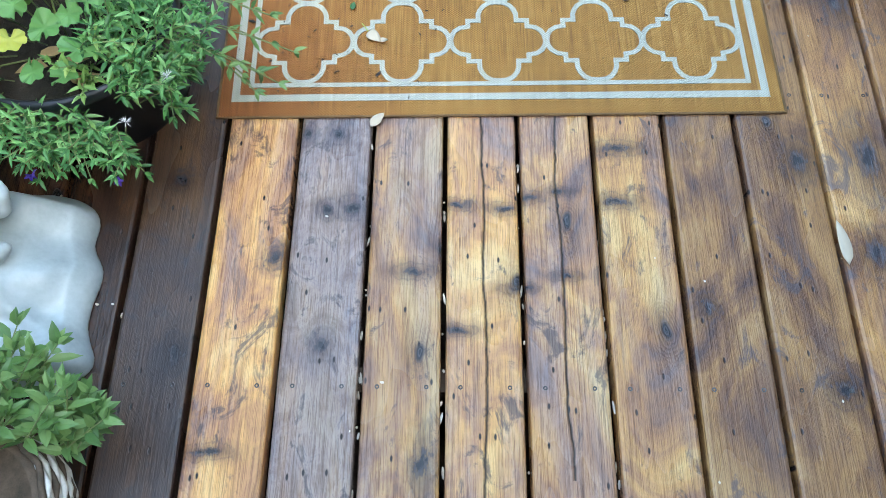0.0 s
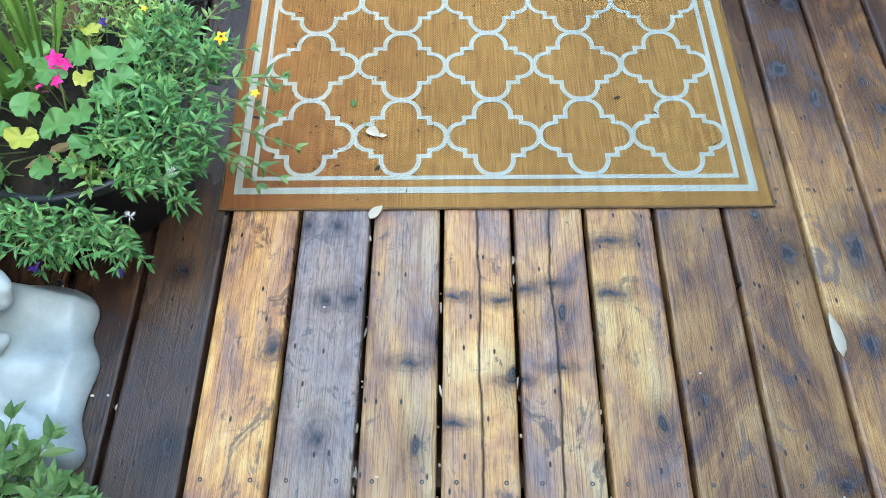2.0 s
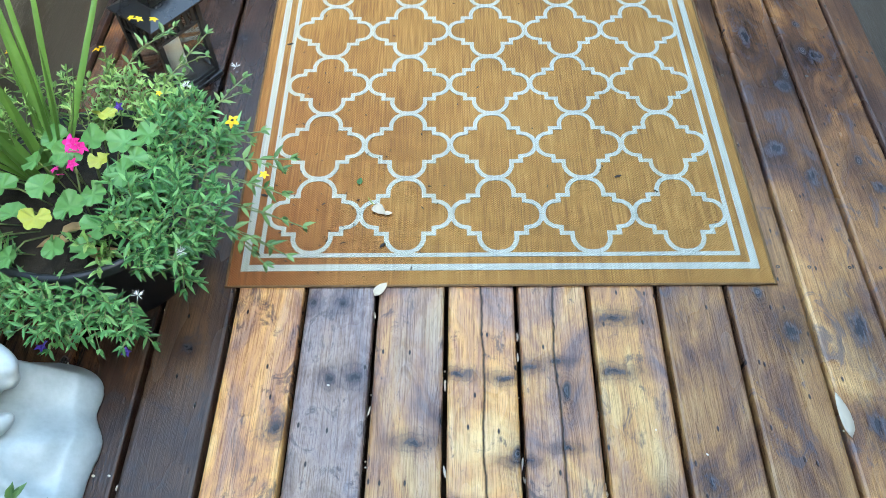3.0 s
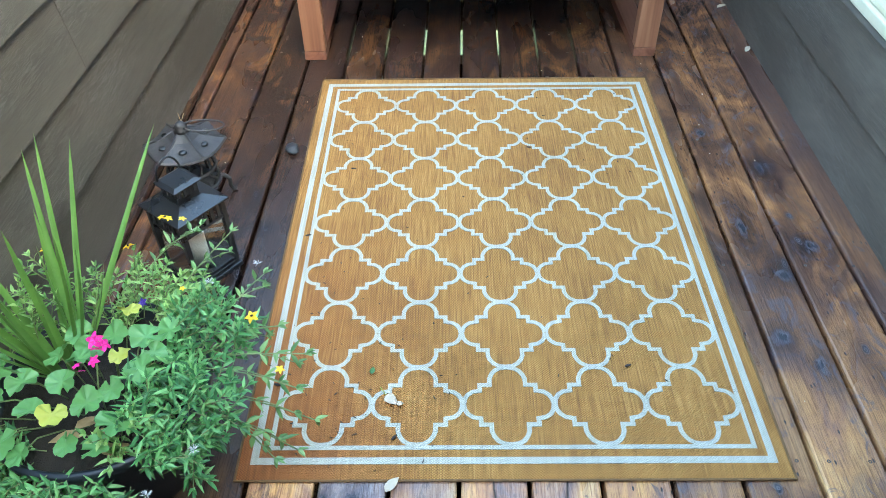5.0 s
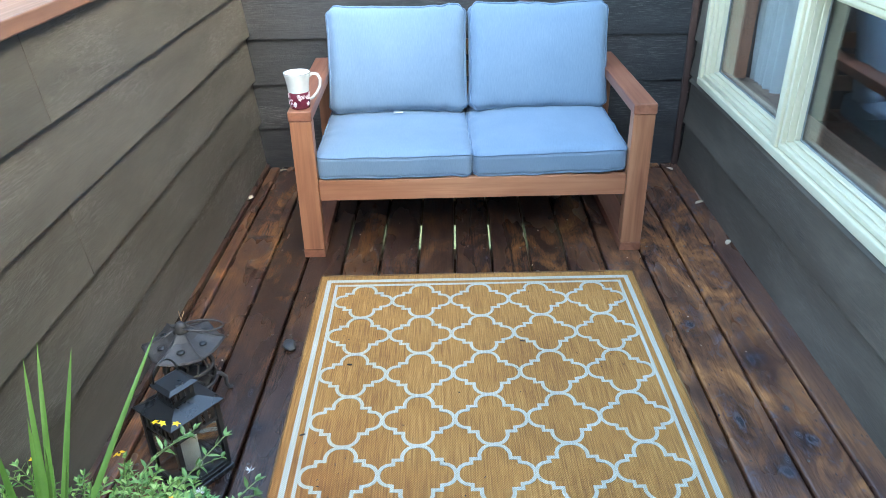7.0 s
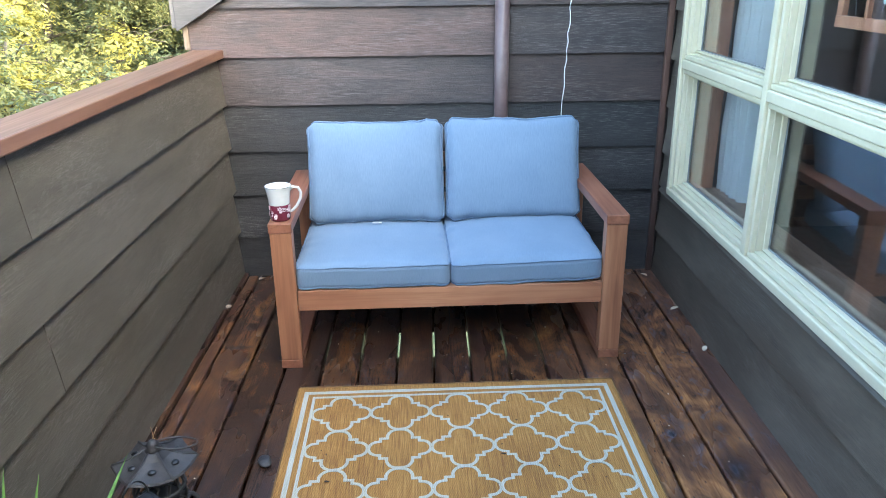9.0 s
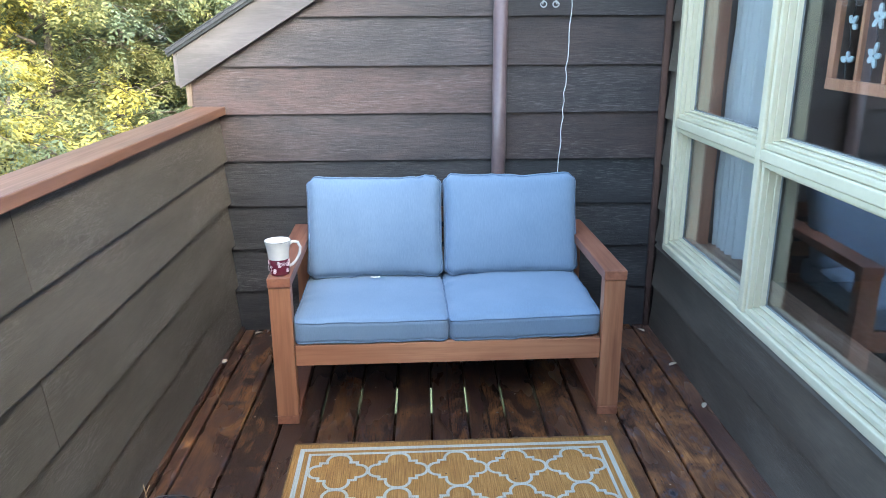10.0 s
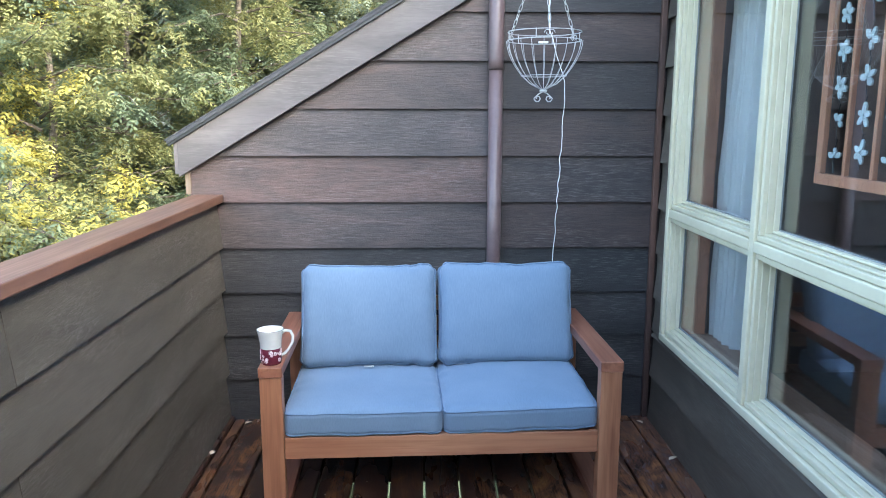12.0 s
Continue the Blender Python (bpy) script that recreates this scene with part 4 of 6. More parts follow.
build_sofa()
SEAT_W = 0.612
cushion("seat_cushion", SEAT_W, 0.66, 0.098, 0.024, 0.024, pose(0.385, 0.335, 0.337), 0.0, "light blue padded seat cushion with piped edges on the bench", 1.0)
cushion("seat_cushion", SEAT_W, 0.66, 0.098, 0.028, 0.024, pose(0.991, 0.340, 0.343, 0, -1.2, 0), 1.0, "light blue padded seat cushion, slightly raised, on the bench", 5.0)
for x, seed, lean, lab in ((0.388, 9.0, 0.0, "light blue back cushion with piped edges leaning on the bench back"),
                           (1.000, 14.0, 0.6, "light blue back cushion, slightly crooked, leaning on the bench back")):
    cushion("back_cushion", 0.606, 0.462, 0.112, 0.050, 0.040, pose(x, 0.640, 0.632 + lean * 0.006, 0, lean, 0), 70.0, lab, seed, 0.010)
tagged(part("care_tag", box((-0.372, 2.255, 0.4705), (-0.330, 2.270, 0.474), 0.001), CERAMIC), "small white sewn tag lying on the seat cushion", "tag")


# ---- mug ----
def build_mug():
    mug = thing("mug", (-0.690, 1.888, 0.6192), 14, "white ceramic mug with a maroon flowered lower band on the armrest", "mug")
    prof = [(0.0, 0.001), (0.034, 0.0), (0.0375, 0.003), (0.0385, 0.02), (0.0395, 0.062)]
    part("band", lathe(prof + [(0.0385, 0.063)], 36), MUG_RED, mug, "maroon printed band", True)
    up = [(0.0393, 0.0632), (0.0405, 0.085), (0.0445, 0.110), (0.0495, 0.130), (0.0500, 0.132), (0.0485, 0.1325), (0.0465, 0.130), (0.040, 0.105), (0.0360, 0.065), (0.035, 0.02), (0.0, 0.012)]
    part("cup", lathe(up, 36), CERAMIC, mug, "white glazed cup", True)
    part("rim_line", tube([(p[0], p[1], 0.1325) for p in circle(0.0496, 0)], 0.0009, 5, True), IRON, mug, smooth=True)
    pts = [(0.039, 0, 0.112), (0.055, 0, 0.124), (0.074, 0, 0.120), (0.083, 0, 0.100), (0.080, 0, 0.075), (0.066, 0, 0.050), (0.050, 0, 0.034), (0.038, 0, 0.028)]
    part("handle", tube(pts, 0.0055, 10), CERAMIC, mug, smooth=True)
    rng = random.Random(2)
    for k in range(30):
        a, z = k * 0.42 + rng.uniform(-0.1, 0.1), rng.uniform(0.012, 0.054)
        rad = rng.uniform(0.005, 0.009)
        r0 = 0.0384 + 0.0011 * z / 0.062 + 0.0003
        bm = bmesh.new()
        if k % 3 == 0:
            pts = [(r0 * math.cos(a + (rad * (1 - q / 22)) * math.cos(q * 0.55) / r0), r0 * math.sin(a + (rad * (1 - q / 22)) * math.cos(q * 0.55) / r0), z + rad * (1 - q / 22) * math.sin(q * 0.55)) for q in range(18)]
            tube(pts, 0.0008, 4, bm=bm)
        else:
            for m in range(5):
                q = m * 2 * math.pi / 5
                pts = []
                for s in range(9):
                    e = s * 2 * math.pi / 8
                    aa = a + (rad * 0.62 * math.cos(q) + rad * 0.36 * math.cos(e)) / r0
                    pts.append((r0 * math.cos(aa), r0 * math.sin(aa), z + rad * 0.62 * math.sin(q) + rad * 0.36 * math.sin(e)))
                tube(pts[:-1], 0.0009, 4, True, bm=bm)
        part("flower_print", bm, MUG_PALE, mug)


build_mug()


# ---- downpipe, hanging basket, cord ----
def build_downpipe():
    pipe = thing("downpipe", (0.232, Y_BACK - 0.062, 0.0), label="brown round metal downpipe fixed to the gable wall", category="downpipe")
    part("lower_pipe", lathe([(0.030, 0.002), (0.034, 0.002), (0.034, 1.765), (0.030, 1.765)], 24), PIPE, pipe, smooth=True)
    part("upper_pipe", lathe([(0.035, 1.752), (0.0375, 1.752), (0.0368, 1.80), (0.0368, 2.60), (0.034, 2.60)], 24), PIPE, pipe, smooth=True)
    for z in (2.30,):
        part("strap", lathe([(0.0345, z), (0.0385, z), (0.0385, z + 0.022), (0.0345, z + 0.022)], 24), PIPE, pipe, smooth=True)
        part("bracket", box((-0.012, 0.034, z), (0.012, 0.060, z + 0.022)), PIPE, pipe)


build_downpipe()
BASKET = (0.430, 2.60, 0.0)


def build_basket():
    bk = thing("hanging_basket", BASKET, 8, "empty white wire hanging basket on chains near the gable wall", "basket")
    R = 0.163
    for z in (1.905, 1.868):
        part("rim", tube(circle(R, z, 40), 0.0022, 6, True), WHITE_METAL, bk, smooth=True)
    part("hoop", tube(circle(R * 0.62, 1.715, 32), 0.0018, 6, True), WHITE_METAL, bk, smooth=True)
    for k in range(20):
        a = 2 * math.pi * k / 20
        pts = []
        for s in range(10):
            u = s / 9
            r = R * math.cos(u * math.pi / 2) ** 0.62 + 0.006
            pts.append((r * math.cos(a), r * math.sin(a), 1.868 - 0.215 * (u ** 1.15)))
        part("rib", tube(pts, 0.0014, 5), WHITE_METAL, bk, smooth=True)
    for k in range(6):
        a = 2 * math.pi * k / 6
        part("upright", tube([(R * math.cos(a), R * math.sin(a), 1.868), (R * math.cos(a), R * math.sin(a), 1.908)], 0.0022, 5), WHITE_METAL, bk)
    part("boss", lathe([(0.0, 1.642), (0.016, 1.644), (0.018, 1.650), (0.012, 1.656), (0.0, 1.658)], 16), WHITE_METAL, bk, smooth=True)
    for s in (-1, 1):
        pts = [(s * (0.004 + 0.024 * math.sin(q * 0.5) + 0.0), 0, 1.644 - 0.016 * q * 0.33) for q in range(3)]
        for q in range(16):
            e = q * 0.45
            rr = 0.017 * (1 - q / 22)
            pts.append((s * (0.026 + rr * math.cos(e)), 0, 1.616 - rr * math.sin(e) + 0.0))
        part("scroll", tube(pts, 0.0026, 6), WHITE_METAL, bk, smooth=True)
    for k in range(3):
        a0 = 2 * math.pi * k / 3 + 0.35
        for s in (-1, 1):
            pts = [((R + 0.003) * math.cos(a0 + s * (0.05 + 0.09 * (1 - q / 18) * math.cos(q * 0.5))), (R + 0.003) * math.sin(a0 + s * (0.05 + 0.09 * (1 - q / 18) * math.cos(q * 0.5))), 1.886 + 0.016 * (1 - q / 18) * math.sin(q * 0.5)) for q in range(15)]
            part("rim_scroll", tube(pts, 0.0018, 5), WHITE_METAL, bk, smooth=True)
        a = 2 * math.pi * k / 3 + 0.35
        lo, hi = Vector((R * math.cos(a), R * math.sin(a), 1.905)), Vector((0, 0, 2.32))
        links = 13
        for q in range(links):
            c = lo.lerp(hi, (q + 0.5) / links)
            d = (hi - lo).normalized()
            e1 = d.orthogonal().normalized()
            if q % 2:
                e1 = d.cross(e1)
            L, W = (hi - lo).length / links * 0.62, 0.0065
            ring = [c + d * L * math.cos(2 * math.pi * m / 12) + e1 * W * math.sin(2 * math.pi * m / 12) for m in range(12)]
            part("chain_link", tube(ring, 0.0017, 5, True), WHITE_METAL, bk, smooth=True)
    part("ring", tube([(0.012 * math.cos(q * 0.6), 0, 2.332 + 0.012 * math.sin(q * 0.6)) for q in range(10)], 0.002, 5, True), WHITE_METAL, bk)
    return bk


build_basket()
bracket = thing("wall_bracket", (0.430, Y_BACK - 0.023, 2.34), label="plain iron wall bracket that carries the hanging basket", category="bracket")
part("plate", box((-0.012, -0.006, -0.09), (0.012, 0.0, 0.06), 0.002), BLACK_METAL, bracket)
part("arm", tube([(0, -0.006, 0.03), (0, -0.12, 0.035), (0, -0.21, 0.02), (0, -0.226, 0.004), (0, -0.217, -0.006), (0, -0.208, 0.0)], 0.004, 8), BLACK_METAL, bracket, smooth=True)
rng = random.Random(11)
pts = []
for k in range(40):
    z = 2.30 - k * 0.0385
    x = 0.452 if z > 1.94 else 0.452 + 0.085 * min(1.0, (1.94 - z) / 0.25) - 0.022 * max(0.0, (1.6 - z))
    pts.append((x + rng.uniform(-0.004, 0.004), BASKET[1] + 0.03 + 0.10 * min(1.0, max(0.0, (1.9 - z))) + rng.uniform(-0.003, 0.003), z))
tagged(part("cord", tube(pts, 0.0019, 6), CORD, smooth=True), "thin white electric cord hanging down from the basket", "cord")
tagged(part("cord_clip", box((0.405, 2.600, 1.858), (0.448, 2.622, 1.866), 0.002), CORD), "small white plastic tag on the cord in the basket", "clip")
# ---- lanterns ----
def build_lantern():
    """A square black metal candle lantern."""
    ob = thing("candle_lantern", (-0.824, 0.655, 0.0), 53.8, "black metal candle lantern with glass sides standing on the deck", "lantern")
    s = 0.068
    part("base", box((-s - 0.006, -s - 0.006, 0.0), (s + 0.006, s + 0.006, 0.014), 0.003), BLACK_METAL, ob)
    part("base_step", box((-s, -s, 0.0145), (s, s, 0.024), 0.002), BLACK_METAL, ob)
    for sx in (-1, 1):
        for sy in (-1, 1):
            part("post", box((sx * 0.062 - 0.0065, sy * 0.062 - 0.0065, 0.0245), (sx * 0.062 + 0.0065, sy * 0.062 + 0.0065, 0.232), 0.001), BLACK_METAL, ob)
    for q in range(4):
        m = pose(0, 0, 0, 0, 0, 90 * q)
        for z0, z1 in ((0.0245, 0.034), (0.178, 0.186), (0.222, 0.2315)):
            bm = box((-0.0565, -0.066, z0), (0.0565, -0.058, z1))
            bmesh.ops.transform(bm, matrix=m, verts=bm.verts)
            part("side_bar", bm, BLACK_METAL, ob)
        for k in range(6):
            x = -0.047 + k * 0.0188
            bm = box((x - 0.0045, -0.065, 0.1865), (x + 0.0045, -0.060, 0.2215))
            bmesh.ops.transform(bm, matrix=m, verts=bm.verts)
            part("slat", bm, BLACK_METAL, ob)
        bm = box((-0.0565, -0.0625, 0.0345), (0.0565, -0.0610, 0.1775))
        bmesh.ops.transform(bm, matrix=m, verts=bm.verts)
        part("pane", bm, LANTERN_GLASS, ob).visible_shadow = False
    bm = bmesh.new()
    lo = [bm.verts.new((x * 0.077, y * 0.077, 0.232)) for x, y in ((-1, -1), (1, -1), (1, 1), (-1, 1))]
    lo2 = [bm.verts.new((x * 0.077, y * 0.077, 0.237)) for x, y in ((-1, -1), (1, -1), (1, 1), (-1, 1))]
    hi = [bm.verts.new((x * 0.034, y * 0.034, 0.256)) for x, y in ((-1, -1), (1, -1), (1, 1), (-1, 1))]
    for a, b in ((lo, lo2), (lo2, hi)):
        for i in range(4):
            bm.faces.new((a[i], a[(i + 1) % 4], b[(i + 1) % 4], b[i]))
    bm.faces.new(lo)
    bm.faces.new(hi)
    part("roof", bm, BLACK_METAL, ob)
    part("vent", box((-0.031, -0.031, 0.2565), (0.031, 0.031, 0.298), 0.001), BLACK_METAL, ob)
    for q in range(4):
        for k in range(4):
            bm = box((-0.0245 + k * 0.0145, -0.0335, 0.273), (-0.0185 + k * 0.0145, -0.0312, 0.292))
            bmesh.ops.transform(bm, matrix=pose(0, 0, 0, 0, 0, 90 * q), verts=bm.verts)
            part("vent_slat", bm, IRON, ob)
    bm = bmesh.new()
    for z, r in ((0.2985, 0.041), (0.302, 0.041), (0.308, 0.030)):
        for x, y in ((-1, -1), (1, -1), (1, 1), (-1, 1)):
            bm.verts.new((x * r, y * r, z))
    bm.verts.ensure_lookup_table()
    for lv in (0, 4):
        for i in range(4):
            bm.faces.new([bm.verts[k] for k in (lv + i, lv + (i + 1) % 4, lv + 4 + (i + 1) % 4, lv + 4 + i)])
    bm.faces.new([bm.verts[k] for k in (0, 1, 2, 3)])
    bm.faces.new([bm.verts[k] for k in (8, 9, 10, 11)])
    part("cap", bm, BLACK_METAL, ob)
    part("handle", tube([(0.034 * math.cos(q), 0.030, 0.305 + 0.052 * math.sin(q)) for q in [math.pi * k / 14 for k in range(15)]], 0.0026, 7), BLACK_METAL, ob, smooth=True)
    tagged(part("candle", lathe([(0.0, 0.0255), (0.024, 0.0255), (0.0245, 0.128), (0.021, 0.131), (0.0, 0.127)], 24), WAX, ob, smooth=True), "off-white pillar candle")
    part("wick", tube([(0, 0, 0.127), (0.001, 0, 0.138)], 0.001, 5), BLACK_METAL, ob)
    ob.scale = (1.04, 1.04, 1.0)


build_lantern()


def build_pagoda():
    """A low cast-iron garden lantern with a six-sided roof on bent feet."""
    ob = thing("iron_garden_lantern", (-0.918, 0.972, 0.0), 12, "weathered cast-iron garden lantern with a six-sided roof on curved feet", "lantern")
    n = 6
    bm = bmesh.new()
    prof = ((0.108, 0.186), (0.112, 0.190), (0.108, 0.196), (0.075, 0.206), (0.044, 0.222), (0.028, 0.238), (0.020, 0.240))
    rings = []
    for r, z in prof:
        ring = []
        for j in range(24):
            a = 2 * math.pi * j / 24
            edge = math.cos(math.pi / n) / math.cos((a % (2 * math.pi / n)) - math.pi / n)
            lift = 0.010 * (abs((a % (2 * math.pi / n)) - math.pi / n) / (math.pi / n)) ** 2 * (r / 0.11)
            ring.append(bm.verts.new((r * edge * math.cos(a) * 1.08, r * edge * math.sin(a) * 1.08, z + lift)))
        rings.append(ring)
    for a, b in zip(rings, rings[1:]):
        for j in range(24):
            bm.faces.new((a[j], a[(j + 1) % 24], b[(j + 1) % 24], b[j]))
    bm.faces.new(rings[0])
    bm.faces.new(rings[-1])
    part("roof", bm, IRON, ob)
    for k in range(n):
        a = 2 * math.pi * k / n
        part("roof_rib", tube([(0.026 * math.cos(a), 0.026 * math.sin(a), 0.240), (0.07 * math.cos(a), 0.07 * math.sin(a), 0.214), (0.116 * math.cos(a), 0.116 * math.sin(a), 0.206)], 0.0035, 6), IRON, ob, smooth=True)
        b = a + math.pi / n
        part("roof_boss", lathe([(0.0, 0.006), (0.010, 0.004), (0.013, 0.0), (0.0, -0.004)], 10, at=(0.066 * math.cos(b), 0.066 * math.sin(b), 0.208)), BLACK_METAL, ob, smooth=True)
    part("finial", lathe([(0.0, 0.272), (0.010, 0.268), (0.018, 0.258), (0.016, 0.246), (0.024, 0.240), (0.0, 0.238)], 16), IRON, ob, smooth=True)
    part("ring_handle", tube([(0.012 + 0.060 * math.cos(q * 0.42) + 0.05, 0.030 * math.sin(q * 0.42), 0.256 - 0.012 * (math.cos(q * 0.42) + 1) / 2) for q in range(15)], 0.0028, 6, True), IRON, ob, smooth=True)
    for z in (0.184, 0.115, 0.062):
        part("ring", tube(circle(0.066 + (0.185 - z) * 0.06, z, 24), 0.006, 7, True), IRON, ob, smooth=True)
    for k in range(12):
        a = 2 * math.pi * k / 12
        pts = [((0.066 + 0.008 * math.sin(s * 1.05)) * math.cos(a + 0.16 * math.sin(s * 2.1)), (0.066 + 0.008 * math.sin(s * 1.05)) * math.sin(a + 0.16 * math.sin(s * 2.1)), 0.062 + 0.122 * s / 6) for s in range(7)]
        part("lattice_bar", tube(pts, 0.004, 5), IRON, ob, smooth=True)
    part("floor_plate", lathe([(0.0, 0.056), (0.072, 0.056), (0.076, 0.062), (0.0, 0.064)], 24), IRON, ob, smooth=True)
    for k in range(4):
        a = 2 * math.pi * k / 4 + 0.1
        pts = [(r * math.cos(a), r * math.sin(a), z) for r, z in ((0.060, 0.062), (0.085, 0.064), (0.098, 0.048), (0.096, 0.022), (0.102, 0.006), (0.114, 0.006))]
        part("foot", tube(pts, 0.0075, 7, taper=0.75), IRON, ob, smooth=True)


build_pagoda()


# ---- plants ----
def leaf_into(bm, base, direction, up, length, width, curl=0.25, cuts=3, shape="lance"):
    """A curved leaf blade with a folded midrib."""
    d = direction.normalized()
    side = d.cross(up)
    side = side.normalized() if side.length > 1e-4 else d.orthogonal().normalized()
    nrm = side.cross(d)
    rows = []
    for i in range(cuts + 1):
        u = i / cuts
        if shape == "lance":
            w = width * math.sin(math.pi * min(1.0, 0.10 + 0.90 * u)) ** 0.8 * (1 - 0.25 * u)
        else:
            w = width * (1 - u) ** 0.6 * (0.75 + 0.4 * u)
        c = base + d * (length * u) - nrm * (curl * length * u * u)
        if i == cuts:
            rows.append([bm.verts.new(c)])
        elif i == 0 and shape == "lance":
            rows.append([bm.verts.new(c)])
        else:
            rows.append([bm.verts.new(c - side * w / 2 + nrm * w * 0.18), bm.verts.new(c), bm.verts.new(c + side * w / 2 + nrm * w * 0.18)])
    for a, b in zip(rows, rows[1:]):
        if len(a) == 1 and len(b) == 3:
            bm.faces.new((a[0], b[1], b[0]))
            bm.faces.new((a[0], b[2], b[1]))
        elif len(a) == 3 and len(b) == 3:
            bm.faces.new((a[0], a[1], b[1], b[0]))
            bm.faces.new((a[1], a[2], b[2], b[1]))
        elif len(a) == 3:
            bm.faces.new((a[0], a[1], b[0]))
            bm.faces.new((a[1], a[2], b[0]))


def rand_dir(rng, up=0.5):
    a = rng.uniform(0, 2 * math.pi)
    z = rng.uniform(-0.2, 1.0) * (1 - up) + up
    return Vector((math.cos(a), math.sin(a), z)).normalized()


def sprig_into(bm, stems, base, d, length, rng, leaf=(0.026, 0.009), pairs=4, thick=0.0011):
    """A stem with pairs of leaves that ends in a rosette."""
    sag = rng.uniform(0.05, 0.3)
    pts = [base + d * (length * k / 4) - Vector((0, 0, sag * length * (k / 4) ** 2)) for k in range(5)]
    tube(pts, thick, 4, bm=stems)
    turn = rng.uniform(0, 6.28)
    for k in range(pairs):
        u = 0.3 + 0.7 * k / max(1, pairs - 1)
        c = pts[0].lerp(pts[-1], u) - Vector((0, 0, sag * length * (u * u - u)))
        side = d.orthogonal().normalized()
        q = Matrix.Rotation(turn + k * 1.6, 3, d)
        s = q @ side
        for sg in (-1, 1):
            spread = 0.9 if k < pairs - 1 else 0.55
            ld = (s * sg * spread + d * (0.45 + 0.3 * u)).normalized()
            L = leaf[0] * rng.uniform(0.7, 1.25) * (1.05 - 0.25 * (k == pairs - 1))
            leaf_into(bm, c, ld, Vector((0, 0, 1)) + d * 0.3, L, leaf[1] * rng.uniform(0.8, 1.2), rng.uniform(0.0, 0.45), 3)
    for k in range(3):
        ld = (d + rand_dir(rng, 0.2) * 0.6).normalized()
        leaf_into(bm, pts[-1], ld, Vector((0, 0, 1)), leaf[0] * rng.uniform(0.5, 0.85), leaf[1] * 0.75, 0.15, 3)


def clump(bm, stems, center, radii, count, rng, leaf=(0.026, 0.009), reach=(0.05, 0.10), droop=0.0, root=None):
    for _ in range(count):
        while True:
            v = Vector((rng.uniform(-1, 1), rng.uniform(-1, 1), rng.uniform(-1, 1)))
            if v.length < 1:
                break
        p = Vector(center) + Vector((v.x * radii[0], v.y * radii[1], v.z * radii[2]))
        out = p - Vector(root or (center[0], center[1], center[2] - 0.12))
        d = (out.normalized() + rand_dir(rng, 0.45) * 0.7 - Vector((0, 0, droop))).normalized()
        L = rng.uniform(*reach)
        sprig_into(bm, stems, p - d * L * 0.6, d, L, rng, leaf, rng.choice((3, 4, 5)))


def round_leaf(r, rng, lobes=7):
    """A scalloped, cupped, round leaf with radial veins."""
    bm = bmesh.new()
    n = 42
    c = bm.verts.new((0, 0, 0))
    rings = []
    for k, u in enumerate((0.35, 0.7, 1.0)):
        ring = []
        for j in range(n):
            a = -math.pi + 2 * math.pi * (j + 0.5) / n
            sc = 1 + 0.13 * u * abs(math.sin(a * lobes / 2)) + 0.03 * u * math.sin(a * lobes * 2.5) - 0.08 * u
            rr = r * u * sc
            z = 0.16 * r * u * u + 0.09 * r * u * math.cos(a * lobes) + 0.20 * r * u * math.sin(2 * a + r * 900) + 0.10 * r * u * math.sin(3 * a + r * 500)
            ring.append(bm.verts.new((rr * math.cos(a), rr * math.sin(a), z)))
        rings.append(ring)
    for j in range(n):
        bm.faces.new((c, rings[0][j], rings[0][(j + 1) % n]))
    for a, b in zip(rings, rings[1:]):
        for j in range(n):
            bm.faces.new((a[j], a[(j + 1) % n], b[(j + 1) % n], b[j]))
    for ring, u in zip(rings, (0.35, 0.7, 1.0)):
        for v in (ring[0], ring[-1]):
            v.co.x *= 1 - 0.62 * u
    return bm


def flower(at, r, petals, material, parent, rng, tilt, name="flower", heart=None):
    bm = bmesh.new()
    m = pose(0, 0, 0, rng.uniform(-tilt, tilt), rng.uniform(-tilt, tilt), rng.uniform(0, 360))
    for k in range(petals):
        a = 2 * math.pi * k / petals
        d = (m @ Vector((math.cos(a), math.sin(a), 0.35)).to_4d()).to_3d()
        leaf_into(bm, Vector(at), d, (m @ Vector((0, 0, 1, 0))).to_3d(), r, r * 0.95, 0.35, 4, "petal")
    f = part(name, bm, material, parent, smooth=True)
    if heart:
        part("heart", lathe([(0, 0.004), (r * 0.22, 0.002), (0, 0)], 8, at=(at[0], at[1], at[2] + 0.002)), heart, f, smooth=True)
    return f


POT = (-0.83, 0.085)


